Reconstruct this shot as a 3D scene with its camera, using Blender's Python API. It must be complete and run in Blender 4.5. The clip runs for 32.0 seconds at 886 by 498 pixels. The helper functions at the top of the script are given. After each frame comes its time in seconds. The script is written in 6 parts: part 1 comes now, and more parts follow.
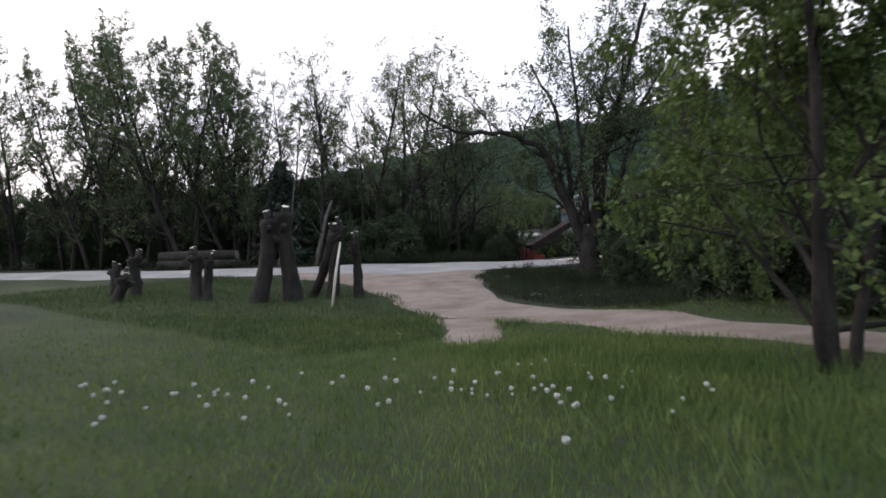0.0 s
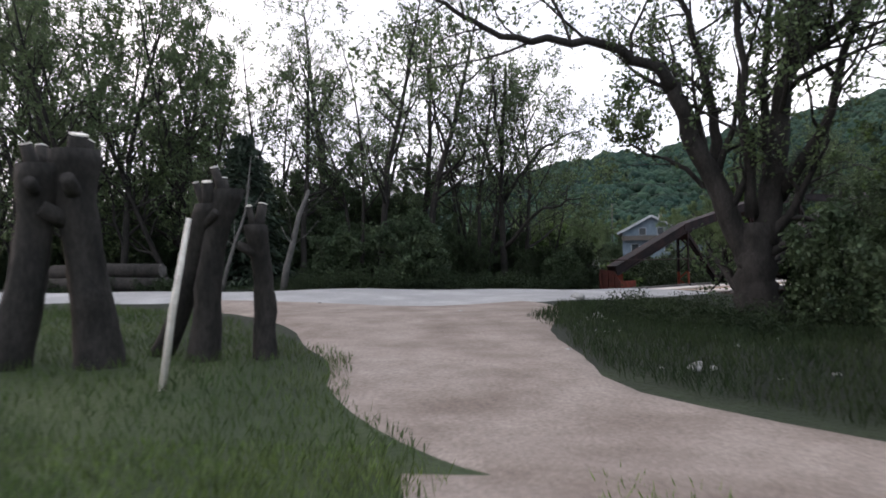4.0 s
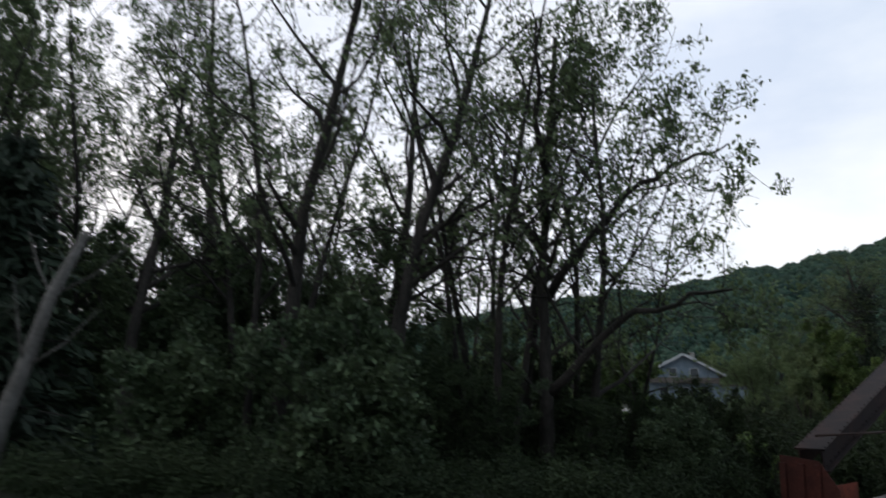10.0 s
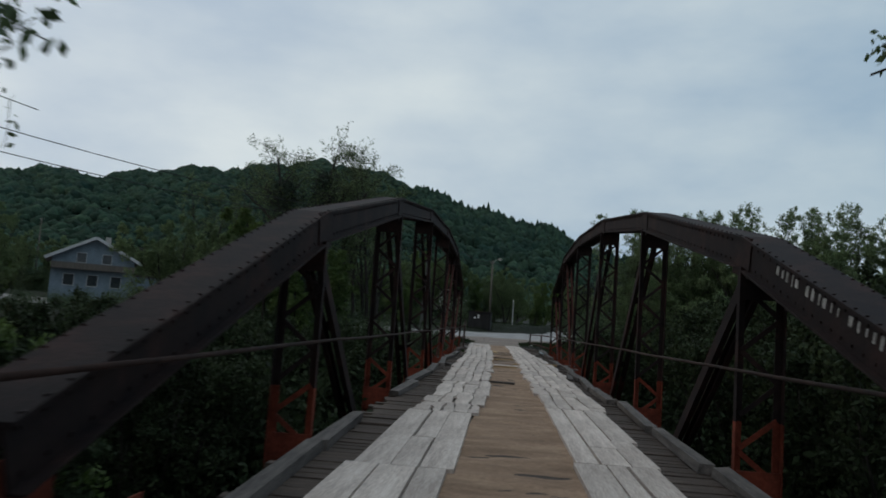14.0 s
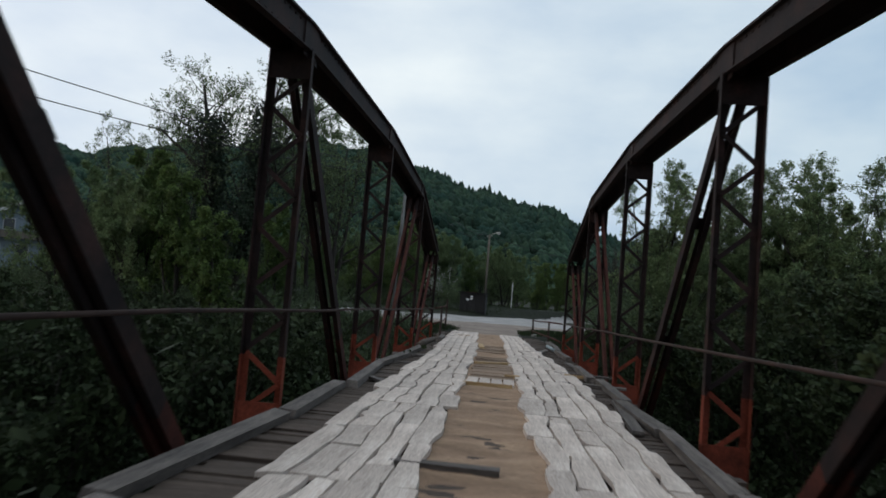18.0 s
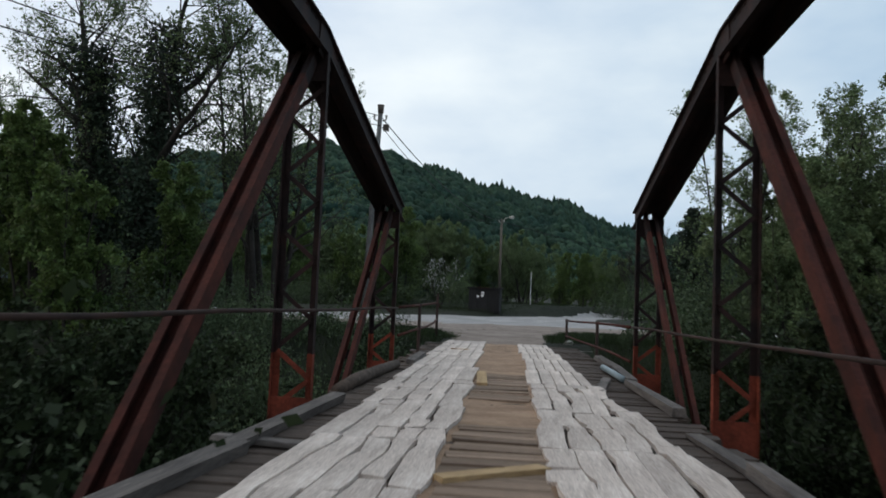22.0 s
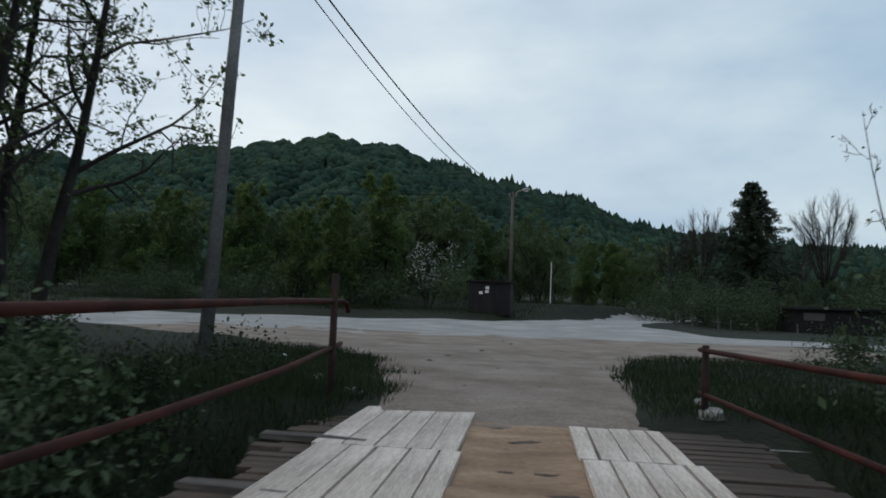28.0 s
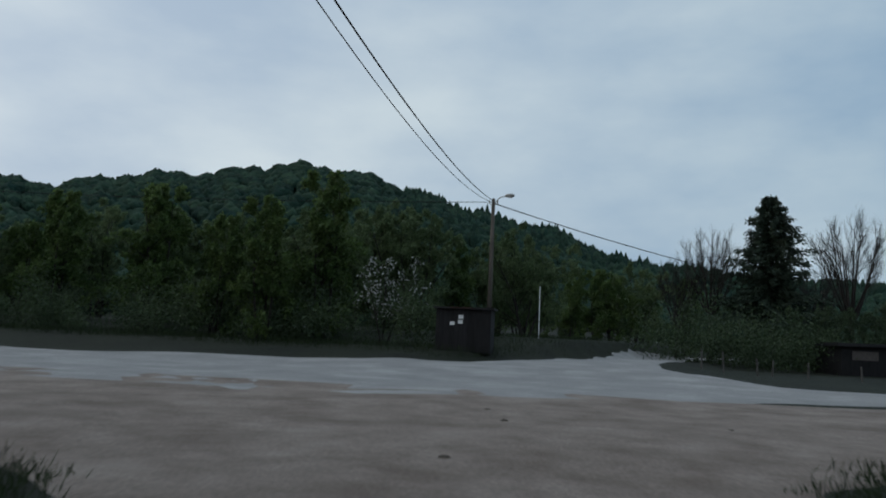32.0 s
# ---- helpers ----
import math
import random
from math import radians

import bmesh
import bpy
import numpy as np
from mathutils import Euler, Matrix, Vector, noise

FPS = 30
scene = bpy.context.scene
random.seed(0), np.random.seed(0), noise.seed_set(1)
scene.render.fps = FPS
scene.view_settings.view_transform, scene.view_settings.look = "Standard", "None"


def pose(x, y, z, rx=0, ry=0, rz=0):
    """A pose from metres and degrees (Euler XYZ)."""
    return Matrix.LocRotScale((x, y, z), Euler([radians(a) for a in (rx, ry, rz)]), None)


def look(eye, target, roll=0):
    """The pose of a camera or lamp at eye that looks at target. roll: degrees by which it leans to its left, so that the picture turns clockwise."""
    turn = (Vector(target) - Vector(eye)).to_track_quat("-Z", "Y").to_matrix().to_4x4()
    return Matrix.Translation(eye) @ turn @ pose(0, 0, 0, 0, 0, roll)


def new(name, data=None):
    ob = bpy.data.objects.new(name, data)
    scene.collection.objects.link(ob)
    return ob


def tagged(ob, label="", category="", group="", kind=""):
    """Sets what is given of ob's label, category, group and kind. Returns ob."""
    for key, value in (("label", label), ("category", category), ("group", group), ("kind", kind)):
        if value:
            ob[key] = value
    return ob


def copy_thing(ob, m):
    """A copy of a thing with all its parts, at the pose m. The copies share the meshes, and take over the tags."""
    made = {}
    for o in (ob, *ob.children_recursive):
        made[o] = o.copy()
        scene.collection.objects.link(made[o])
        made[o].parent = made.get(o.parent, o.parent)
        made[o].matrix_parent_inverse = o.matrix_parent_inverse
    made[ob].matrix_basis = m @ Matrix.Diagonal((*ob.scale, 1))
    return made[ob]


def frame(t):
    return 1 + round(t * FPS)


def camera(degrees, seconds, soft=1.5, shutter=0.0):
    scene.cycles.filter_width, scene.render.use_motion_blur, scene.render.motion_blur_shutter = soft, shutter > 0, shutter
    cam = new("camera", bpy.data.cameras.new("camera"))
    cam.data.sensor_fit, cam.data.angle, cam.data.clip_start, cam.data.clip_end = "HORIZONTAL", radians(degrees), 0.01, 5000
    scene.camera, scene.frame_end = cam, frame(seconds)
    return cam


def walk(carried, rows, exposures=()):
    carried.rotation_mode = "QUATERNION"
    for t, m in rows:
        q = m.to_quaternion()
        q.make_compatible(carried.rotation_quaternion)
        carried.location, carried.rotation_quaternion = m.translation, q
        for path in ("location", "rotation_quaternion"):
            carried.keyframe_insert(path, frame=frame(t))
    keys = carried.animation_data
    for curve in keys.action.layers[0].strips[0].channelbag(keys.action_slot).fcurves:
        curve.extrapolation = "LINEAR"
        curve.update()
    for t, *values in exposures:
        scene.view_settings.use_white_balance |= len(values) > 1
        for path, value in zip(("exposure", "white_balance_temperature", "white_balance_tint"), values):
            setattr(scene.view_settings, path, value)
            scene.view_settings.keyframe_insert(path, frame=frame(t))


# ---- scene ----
cam = camera(60.2, 32.0, 1.7, 0.6)
PATH = [
    (0, (22.649, -48.838, 1.875), (21.323, -47.342, 1.827), -2.0),
    (0.5, (21.42, -47.276, 1.667), (20.078, -45.794, 1.636), -1.3),
    (1, (20.166, -45.756, 1.483), (18.798, -44.298, 1.48), -2.2),
    (1.5, (18.922, -44.3, 1.346), (17.53, -42.863, 1.342), -2.5),
    (2, (17.711, -42.919, 1.256), (16.282, -41.52, 1.258), -1.5),
    (2.5, (16.521, -41.578, 1.199), (15.073, -40.199, 1.228), -0.8),
    (3, (15.323, -40.2, 1.151), (13.881, -38.815, 1.199), -0.9),
    (3.5, (14.151, -38.813, 1.091), (12.733, -37.404, 1.137), -1.6),
    (5.5, (10.159, -34.021, 0.945), (8.744, -32.61, 1.041), 2.5),
    (6, (9.235, -32.926, 0.898), (7.809, -31.532, 1.059), 2.5),
    (6.5, (8.383, -31.811, 0.861), (6.915, -30.458, 0.978), 2.1),
    (7, (7.595, -30.667, 0.838), (6.045, -29.41, 0.981), 1.1),
    (7.5, (6.733, -29.616, 0.84), (5.096, -28.484, 1.037), 0.7),
    (8, (5.658, -28.802, 0.917), (3.977, -27.754, 1.187), 0.8),
    (8.5, (4.449, -28.204, 1.094), (2.81, -27.109, 1.432), -0.2),
    (9, (3.384, -27.617, 1.306), (1.827, -26.424, 1.695), -0.3),
    (9.5, (2.61, -26.863, 1.457), (1.141, -25.569, 1.865), -0.2),
    (10, (2.021, -25.876, 1.511), (0.63, -24.491, 1.896), 1.2),
    (10.5, (1.416, -24.705, 1.497), (0.117, -23.215, 1.8), 1.9),
    (11, (0.762, -23.463, 1.459), (-0.36, -21.822, 1.684), 1.0),
    (11.5, (0.232, -22.178, 1.423), (-0.705, -20.423, 1.623), 1.2),
    (12, (-0.09, -20.862, 1.403), (-0.827, -19.01, 1.567), 3.2),
    (12.5, (-0.276, -19.65, 1.409), (-0.85, -17.74, 1.555), 3.3),
    (13, (-0.375, -18.605, 1.429), (-0.788, -16.654, 1.578), 3.9),
    (13.5, (-0.384, -17.524, 1.445), (-0.651, -15.549, 1.622), 4.4),
    (14, (-0.336, -16.183, 1.447), (-0.498, -14.198, 1.629), 4.0),
    (14.5, (-0.287, -14.579, 1.437), (-0.425, -12.59, 1.595), 4.2),
    (15, (-0.268, -12.883, 1.429), (-0.398, -10.891, 1.554), 4.3),
    (15.5, (-0.252, -11.272, 1.426), (-0.375, -9.279, 1.539), 4.8),
    (17.5, (0.007, -4.895, 1.316), (-0.138, -2.904, 1.443), 4.9),
    (18, (0.012, -3.337, 1.327), (-0.15, -1.348, 1.467), 4.7),
    (18.5, (-0.002, -1.797, 1.333), (-0.174, 0.189, 1.498), 4.8),
    (19, (-0.025, -0.241, 1.317), (-0.205, 1.747, 1.436), 4.7),
    (19.5, (-0.042, 1.342, 1.298), (-0.218, 3.332, 1.395), 5.1),
    (20, (-0.031, 2.966, 1.285), (-0.205, 4.954, 1.42), 4.3),
    (20.5, (0.013, 4.644, 1.27), (-0.164, 6.629, 1.435), 3.8),
    (21, (0.058, 6.3, 1.253), (-0.126, 8.287, 1.394), 3.7),
    (21.5, (0.069, 7.827, 1.248), (-0.121, 9.815, 1.364), 3.3),
    (22, (0.046, 9.244, 1.247), (-0.156, 11.229, 1.386), 2.4),
    (22.5, (0.005, 10.667, 1.245), (-0.229, 12.645, 1.422), 2.5),
    (23, (-0.051, 12.173, 1.253), (-0.293, 14.152, 1.418), 2.2),
    (23.5, (-0.117, 13.735, 1.269), (-0.365, 15.715, 1.396), 2.6),
    (24, (-0.178, 15.257, 1.279), (-0.431, 17.236, 1.418), 3.2),
    (24.5, (-0.228, 16.691, 1.285), (-0.476, 18.67, 1.432), 2.9),
    (25, (-0.27, 18.066, 1.294), (-0.505, 20.047, 1.425), 3.0),
    (25.5, (-0.309, 19.42, 1.311), (-0.535, 21.403, 1.441), 2.8),
    (26, (-0.348, 20.725, 1.339), (-0.568, 22.709, 1.47), 3.4),
    (26.5, (-0.377, 21.972, 1.362), (-0.595, 23.956, 1.503), 3.1),
    (28.5, (-0.425, 27.414, 1.239), (-0.655, 29.396, 1.374), 2.2),
    (29, (-0.462, 28.756, 1.238), (-0.691, 30.739, 1.373), 2.3),
    (29.5, (-0.498, 30.148, 1.257), (-0.725, 32.132, 1.375), 2.6),
    (30, (-0.539, 31.582, 1.284), (-0.758, 33.566, 1.404), 2.7),
    (30.5, (-0.598, 32.967, 1.301), (-0.805, 34.952, 1.432), 2.3),
    (31, (-0.678, 34.267, 1.307), (-0.871, 36.254, 1.422), 2.2),
    (31.5, (-0.786, 35.54, 1.311), (-0.966, 37.525, 1.467), 2.6),
    (32, (-0.961, 36.933, 1.329), (-1.126, 38.914, 1.551), 2.6),
]
EXPOSURES = [(0, 0.8, 6450, 12), (3, 1.12, 6450, 13), (6, 0.8, 6400, 8), (8, 0.5, 6400, 7), (9.5, 0.35, 6350, 6), (11, 0.1, 6400, 7), (13, -0.1, 6150, 0), (14, -0.36, 6150, -1), (15, -0.35, 6150, -1), (17.5, 0.02, 6250, 1), (24, 0.14, 6250, 2), (26.5, 0.02, 6200, 1), (28.5, -0.15, 6050, -1), (32, -0.45, 5850, -2)]
walk(cam, [(t, look(eye, target, roll)) for t, eye, target, roll in PATH], EXPOSURES)

# ---- world, sun, exposure ----
SUN_AZ, SUN_EL = radians(100), radians(4.0)   # azimuth to the left of +y
sun_dir = Vector((-math.sin(SUN_AZ) * math.cos(SUN_EL), math.cos(SUN_AZ) * math.cos(SUN_EL), math.sin(SUN_EL)))
world = bpy.data.worlds.new("dusk_sky")
scene.world = world
world.use_nodes = True
wn, wl = world.node_tree.nodes, world.node_tree.links
wn.clear()
w_out, w_bg = wn.new("ShaderNodeOutputWorld"), wn.new("ShaderNodeBackground")
w_sky = wn.new("ShaderNodeTexSky")
w_sky.sky_type = "NISHITA"
w_sky.sun_disc = False
w_sky.sun_elevation, w_sky.sun_rotation = SUN_EL, -SUN_AZ
w_sky.air_density, w_sky.dust_density = 1.0, 2.0
w_geo = wn.new("ShaderNodeTexCoord")
w_map = wn.new("ShaderNodeMapping")
w_map.inputs["Scale"].default_value = (1.0, 1.0, 2.3)
w_noise = wn.new("ShaderNodeTexNoise")
w_noise.inputs["Scale"].default_value, w_noise.inputs["Detail"].default_value = 2.1, 6.0
w_noise.inputs["Roughness"].default_value = 0.52
w_ramp = wn.new("ShaderNodeValToRGB")
w_ramp.color_ramp.elements[0].position, w_ramp.color_ramp.elements[0].color = 0.36, (0.42, 0.54, 0.72, 1)
w_ramp.color_ramp.elements[1].position, w_ramp.color_ramp.elements[1].color = 0.66, (0.78, 0.83, 0.90, 1)
w_mix = wn.new("ShaderNodeMixRGB")
w_mix.inputs["Fac"].default_value = 0.90
w_gain = wn.new("ShaderNodeMixRGB")
w_gain.blend_type = "MULTIPLY"
w_gain.inputs["Fac"].default_value = 1.0
w_gain.inputs["Color2"].default_value = (0.12, 0.12, 0.12, 1)
# brighter, warmer cloud where the sun has gone down
w_sep = wn.new("ShaderNodeVectorMath")
w_sep.operation = "DOT_PRODUCT"
w_sep.inputs[1].default_value = sun_dir
w_glow = wn.new("ShaderNodeMapRange")
w_glow.inputs["From Min"].default_value, w_glow.inputs["From Max"].default_value = -0.6, 1.0
w_warm = wn.new("ShaderNodeMixRGB")
w_warm.blend_type = "ADD"
w_warm.inputs["Color2"].default_value = (0.50, 0.37, 0.30, 1)
wl.new(w_geo.outputs["Generated"], w_map.inputs["Vector"])
wl.new(w_map.outputs["Vector"], w_noise.inputs["Vector"])
wl.new(w_noise.outputs["Fac"], w_ramp.inputs["Fac"])
wl.new(w_sky.outputs["Color"], w_gain.inputs["Color1"])
wl.new(w_gain.outputs["Color"], w_mix.inputs["Color1"])
wl.new(w_geo.outputs["Generated"], w_sep.inputs[0])
wl.new(w_sep.outputs["Value"], w_glow.inputs["Value"])
wl.new(w_glow.outputs["Result"], w_warm.inputs["Fac"])
wl.new(w_ramp.outputs["Color"], w_warm.inputs["Color1"])
wl.new(w_warm.outputs["Color"], w_mix.inputs["Color2"])
wl.new(w_mix.outputs["Color"], w_bg.inputs["Color"])
wl.new(w_bg.outputs["Background"], w_out.inputs["Surface"])
w_bg.inputs["Strength"].default_value = 1.0

sun_data = bpy.data.lights.new("sun", "SUN")
sun_data.energy, sun_data.angle, sun_data.color = 0.5, radians(12), (1.0, 0.72, 0.52)
sun_lamp = new("sun", sun_data)
sun_lamp.matrix_world = look(tuple(sun_dir * 200), (0, 0, 0))

# ---- materials ----
def mat(name, c1, c2, scale=6.0, rough=0.8, metal=0.0, bump=0.25, fine=None, c3=None, detail=6.0, stretch=(1, 1, 1), per_object=0.0,
        island=0.0, translucent=0.0, coords="Object", bump_dist=0.02, spec=0.3):
    m = bpy.data.materials.new(name)
    m.use_nodes = True
    n, l = m.node_tree.nodes, m.node_tree.links
    bsdf = n["Principled BSDF"]
    bsdf.inputs["Roughness"].default_value, bsdf.inputs["Metallic"].default_value = rough, metal
    bsdf.inputs["Specular IOR Level"].default_value = spec
    tc, mp = n.new("ShaderNodeTexCoord"), n.new("ShaderNodeMapping")
    mp.inputs["Scale"].default_value = stretch
    l.new(tc.outputs[coords], mp.inputs["Vector"])
    a = n.new("ShaderNodeTexNoise")
    a.inputs["Scale"].default_value, a.inputs["Detail"].default_value = scale, detail
    a.inputs["Roughness"].default_value = 0.62
    b = n.new("ShaderNodeTexNoise")
    b.inputs["Scale"].default_value, b.inputs["Detail"].default_value = fine or scale * 9, 4.0
    l.new(mp.outputs["Vector"], a.inputs["Vector"]), l.new(mp.outputs["Vector"], b.inputs["Vector"])
    ramp = n.new("ShaderNodeValToRGB")
    ramp.color_ramp.elements[0].position, ramp.color_ramp.elements[0].color = 0.34, (*c1, 1)
    ramp.color_ramp.elements[1].position, ramp.color_ramp.elements[1].color = 0.66, (*c2, 1)
    if c3:
        e = ramp.color_ramp.elements.new(0.52)
        e.color = (*c3, 1)
    l.new(a.outputs["Fac"], ramp.inputs["Fac"])
    fine_mix = n.new("ShaderNodeMixRGB")
    fine_mix.blend_type = "OVERLAY"
    fine_mix.inputs["Fac"].default_value = 0.55
    l.new(ramp.outputs["Color"], fine_mix.inputs["Color1"]), l.new(b.outputs["Fac"], fine_mix.inputs["Color2"])
    colour = fine_mix.outputs["Color"]
    for amount, node, socket in ((per_object, "ShaderNodeObjectInfo", "Random"), (island, "ShaderNodeNewGeometry", "Random Per Island")):
        if amount:
            info, rng, hsv = n.new(node), n.new("ShaderNodeMapRange"), n.new("ShaderNodeHueSaturation")
            rng.inputs["To Min"].default_value, rng.inputs["To Max"].default_value = 1 - amount, 1 + amount
            l.new(info.outputs[socket], rng.inputs["Value"]), l.new(rng.outputs["Result"], hsv.inputs["Value"])
            l.new(colour, hsv.inputs["Color"])
            colour = hsv.outputs["Color"]
    l.new(colour, bsdf.inputs["Base Color"])
    if bump:
        bp = n.new("ShaderNodeBump")
        bp.inputs["Strength"].default_value, bp.inputs["Distance"].default_value = bump, bump_dist
        l.new(b.outputs["Fac"], bp.inputs["Height"]), l.new(bp.outputs["Normal"], bsdf.inputs["Normal"])
    if translucent:
        tr, ms = n.new("ShaderNodeBsdfTranslucent"), n.new("ShaderNodeMixShader")
        ms.inputs["Fac"].default_value = translucent
        l.new(colour, tr.inputs["Color"])
        l.new(bsdf.outputs["BSDF"], ms.inputs[1]), l.new(tr.outputs["BSDF"], ms.inputs[2])
        l.new(ms.outputs["Shader"], n["Material Output"].inputs["Surface"])
    return m


M = {}
M["grass_ground"] = mat("grass_ground", (0.020, 0.032, 0.013), (0.046, 0.060, 0.024), 0.35, 0.95, fine=14, c3=(0.030, 0.044, 0.017), bump=0.6, bump_dist=0.05)
# Weedy bank soil, taken near black so that missing light is in its colour.
M["weedy_soil_shade"] = mat("weedy_soil_shade", (0.008, 0.0105, 0.006), (0.021, 0.026, 0.0125), 0.5, 0.98, fine=16, c3=(0.013, 0.0165, 0.0085), bump=0.7, bump_dist=0.06, spec=0.1)


def blend_shaded_cover(a, c, lo, hi):
    """Lets the meadow turf of a give way to the shade-darkened cover of c between two lines across the valley, with a
    broken edge.
    """
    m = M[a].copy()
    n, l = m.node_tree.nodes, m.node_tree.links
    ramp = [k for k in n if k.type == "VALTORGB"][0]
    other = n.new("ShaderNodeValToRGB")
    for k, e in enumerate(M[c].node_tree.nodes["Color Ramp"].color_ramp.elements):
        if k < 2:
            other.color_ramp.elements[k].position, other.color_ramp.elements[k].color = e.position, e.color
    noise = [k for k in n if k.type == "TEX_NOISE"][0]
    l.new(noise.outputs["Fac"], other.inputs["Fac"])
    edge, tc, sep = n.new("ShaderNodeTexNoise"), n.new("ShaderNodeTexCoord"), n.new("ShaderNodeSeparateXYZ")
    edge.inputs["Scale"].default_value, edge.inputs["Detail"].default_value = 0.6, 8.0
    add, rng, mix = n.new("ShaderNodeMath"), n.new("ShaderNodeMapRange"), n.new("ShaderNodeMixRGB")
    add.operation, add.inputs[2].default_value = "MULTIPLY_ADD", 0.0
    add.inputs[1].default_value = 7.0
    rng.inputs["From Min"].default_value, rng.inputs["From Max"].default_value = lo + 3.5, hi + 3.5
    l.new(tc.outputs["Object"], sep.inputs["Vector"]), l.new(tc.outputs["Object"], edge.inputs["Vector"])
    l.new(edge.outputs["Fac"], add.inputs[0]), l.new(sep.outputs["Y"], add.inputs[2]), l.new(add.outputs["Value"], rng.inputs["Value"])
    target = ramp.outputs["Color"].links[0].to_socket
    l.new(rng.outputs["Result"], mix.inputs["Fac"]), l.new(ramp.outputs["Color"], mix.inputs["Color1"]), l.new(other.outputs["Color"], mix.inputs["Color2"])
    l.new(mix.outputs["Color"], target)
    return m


# Ground past the headlit meadow turns to the cover with shade painted in.
M["land"] = blend_shaded_cover("grass_ground", "weedy_soil_shade", -33.0, -29.0)
M["grass"] = mat("grass_blades", (0.062, 0.112, 0.026), (0.135, 0.180, 0.052), 0.5, 0.8, fine=6, bump=0, island=0.35, translucent=0.25)
# Grass outside the headlights: the missing light is put into both blade colours.
M["grass_shade"] = mat("shade_toned_grass_blades", (0.013, 0.026, 0.008), (0.029, 0.043, 0.014), 0.5, 0.8, fine=6, bump=0, island=0.35, translucent=0.2)
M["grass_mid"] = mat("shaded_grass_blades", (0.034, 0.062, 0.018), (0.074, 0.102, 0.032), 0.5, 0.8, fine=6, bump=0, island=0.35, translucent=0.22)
M["dirt"] = mat("dirt_track", (0.155, 0.120, 0.098), (0.275, 0.228, 0.196), 0.8, 0.95, fine=22, bump=0.5, bump_dist=0.02)
M["road"] = mat("gravel_asphalt", (0.24, 0.235, 0.23), (0.36, 0.35, 0.34), 0.5, 0.9, fine=30, bump=0.4, c3=(0.29, 0.28, 0.275))
M["rust"] = mat("rusted_steel", (0.011, 0.008, 0.009), (0.036, 0.018, 0.016), 2.2, 0.75, spec=0.15, fine=26, c3=(0.019, 0.012, 0.0115), bump=0.3, bump_dist=0.006)
# Red lead primer, its red raised for the headlight falling on the feet.
M["rust_red"] = mat("headlit_red_lead_steel", (0.085, 0.021, 0.013), (0.19, 0.044, 0.025), 3.0, 0.8, spec=0.15, fine=26, bump=0.3, bump_dist=0.006)
# Old red primer on the steel; on the end rails it paints headlamp light.
M["primer_lamp_red"] = mat("old_red_primer_and_lamp_red", (0.027, 0.011, 0.0095), (0.070, 0.021, 0.015), 2.4, 0.8, spec=0.15, fine=26, bump=0.3, bump_dist=0.006)
M["rail"] = mat("rusted_rail", (0.016, 0.010, 0.009), (0.042, 0.022, 0.017), 3.0, 0.9, fine=30, bump=0.2, bump_dist=0.004)
M["plank"] = mat("weathered_plank", (0.41, 0.345, 0.305), (0.63, 0.555, 0.500), 1.6, 0.85, fine=16, c3=(0.53, 0.460, 0.410), stretch=(5, 0.5, 5), per_object=0.14, bump=0.35, bump_dist=0.004)
M["cross"] = mat("brown_deck_board", (0.042, 0.032, 0.027), (0.112, 0.084, 0.066), 1.8, 0.9, fine=18, c3=(0.068, 0.051, 0.041), stretch=(0.6, 5, 5), per_object=0.14, bump=0.5, bump_dist=0.008)
M["deck_dirt"] = mat("packed_deck_dirt", (0.20, 0.130, 0.085), (0.37, 0.255, 0.170), 1.3, 0.95, fine=22, c3=(0.29, 0.195, 0.130), stretch=(0.7, 1.6, 1), bump=0.5, bump_dist=0.01)
M["timber"] = mat("grey_edge_timber", (0.060, 0.053, 0.050), (0.150, 0.131, 0.120), 2.0, 0.9, fine=18, stretch=(5, 0.6, 5), per_object=0.2, bump=0.5, bump_dist=0.01)
M["bark"] = mat("dark_bark", (0.013, 0.0115, 0.010), (0.038, 0.033, 0.029), 3.0, 0.95, fine=24, stretch=(1, 1, 0.4), bump=0.7, bump_dist=0.02)
M["birch_bark"] = mat("pale_bark", (0.060, 0.056, 0.050), (0.120, 0.112, 0.104), 3.0, 0.85, fine=20, bump=0.4)
M["cutwood"] = mat("sawn_wood", (0.55, 0.49, 0.42), (0.75, 0.70, 0.62), 5.0, 0.8, bump=0.2)
M["leaf"] = mat("spring_leaf", (0.056, 0.086, 0.038), (0.115, 0.152, 0.066), 0.6, 0.6, fine=5, bump=0, island=0.35, translucent=0.4)
# Brighter copy of the spring leaf; open-sky light is put into its colour.
M["leaf_far"] = mat("painted_lit_spring_leaf", (0.082, 0.125, 0.055), (0.150, 0.195, 0.088), 0.6, 0.6, fine=5, bump=0, island=0.35, translucent=0.4)
M["leaf_light"] = mat("fresh_leaf", (0.050, 0.088, 0.024), (0.105, 0.150, 0.042), 0.5, 0.6, fine=5, bump=0, island=0.35, translucent=0.4)
# Darker copy of the spring leaf; the shade is part of its colour.
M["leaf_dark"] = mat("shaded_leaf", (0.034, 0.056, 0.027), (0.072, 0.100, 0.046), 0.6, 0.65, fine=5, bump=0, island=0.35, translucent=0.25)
# Leaf colour lowered to near black, in place of shade in the gully.
M["leaf_scrub_shade"] = mat("shade_toned_scrub_leaf", (0.015, 0.024, 0.011), (0.034, 0.048, 0.021), 0.6, 0.75, fine=5, bump=0, island=0.4, translucent=0.15, spec=0.15)
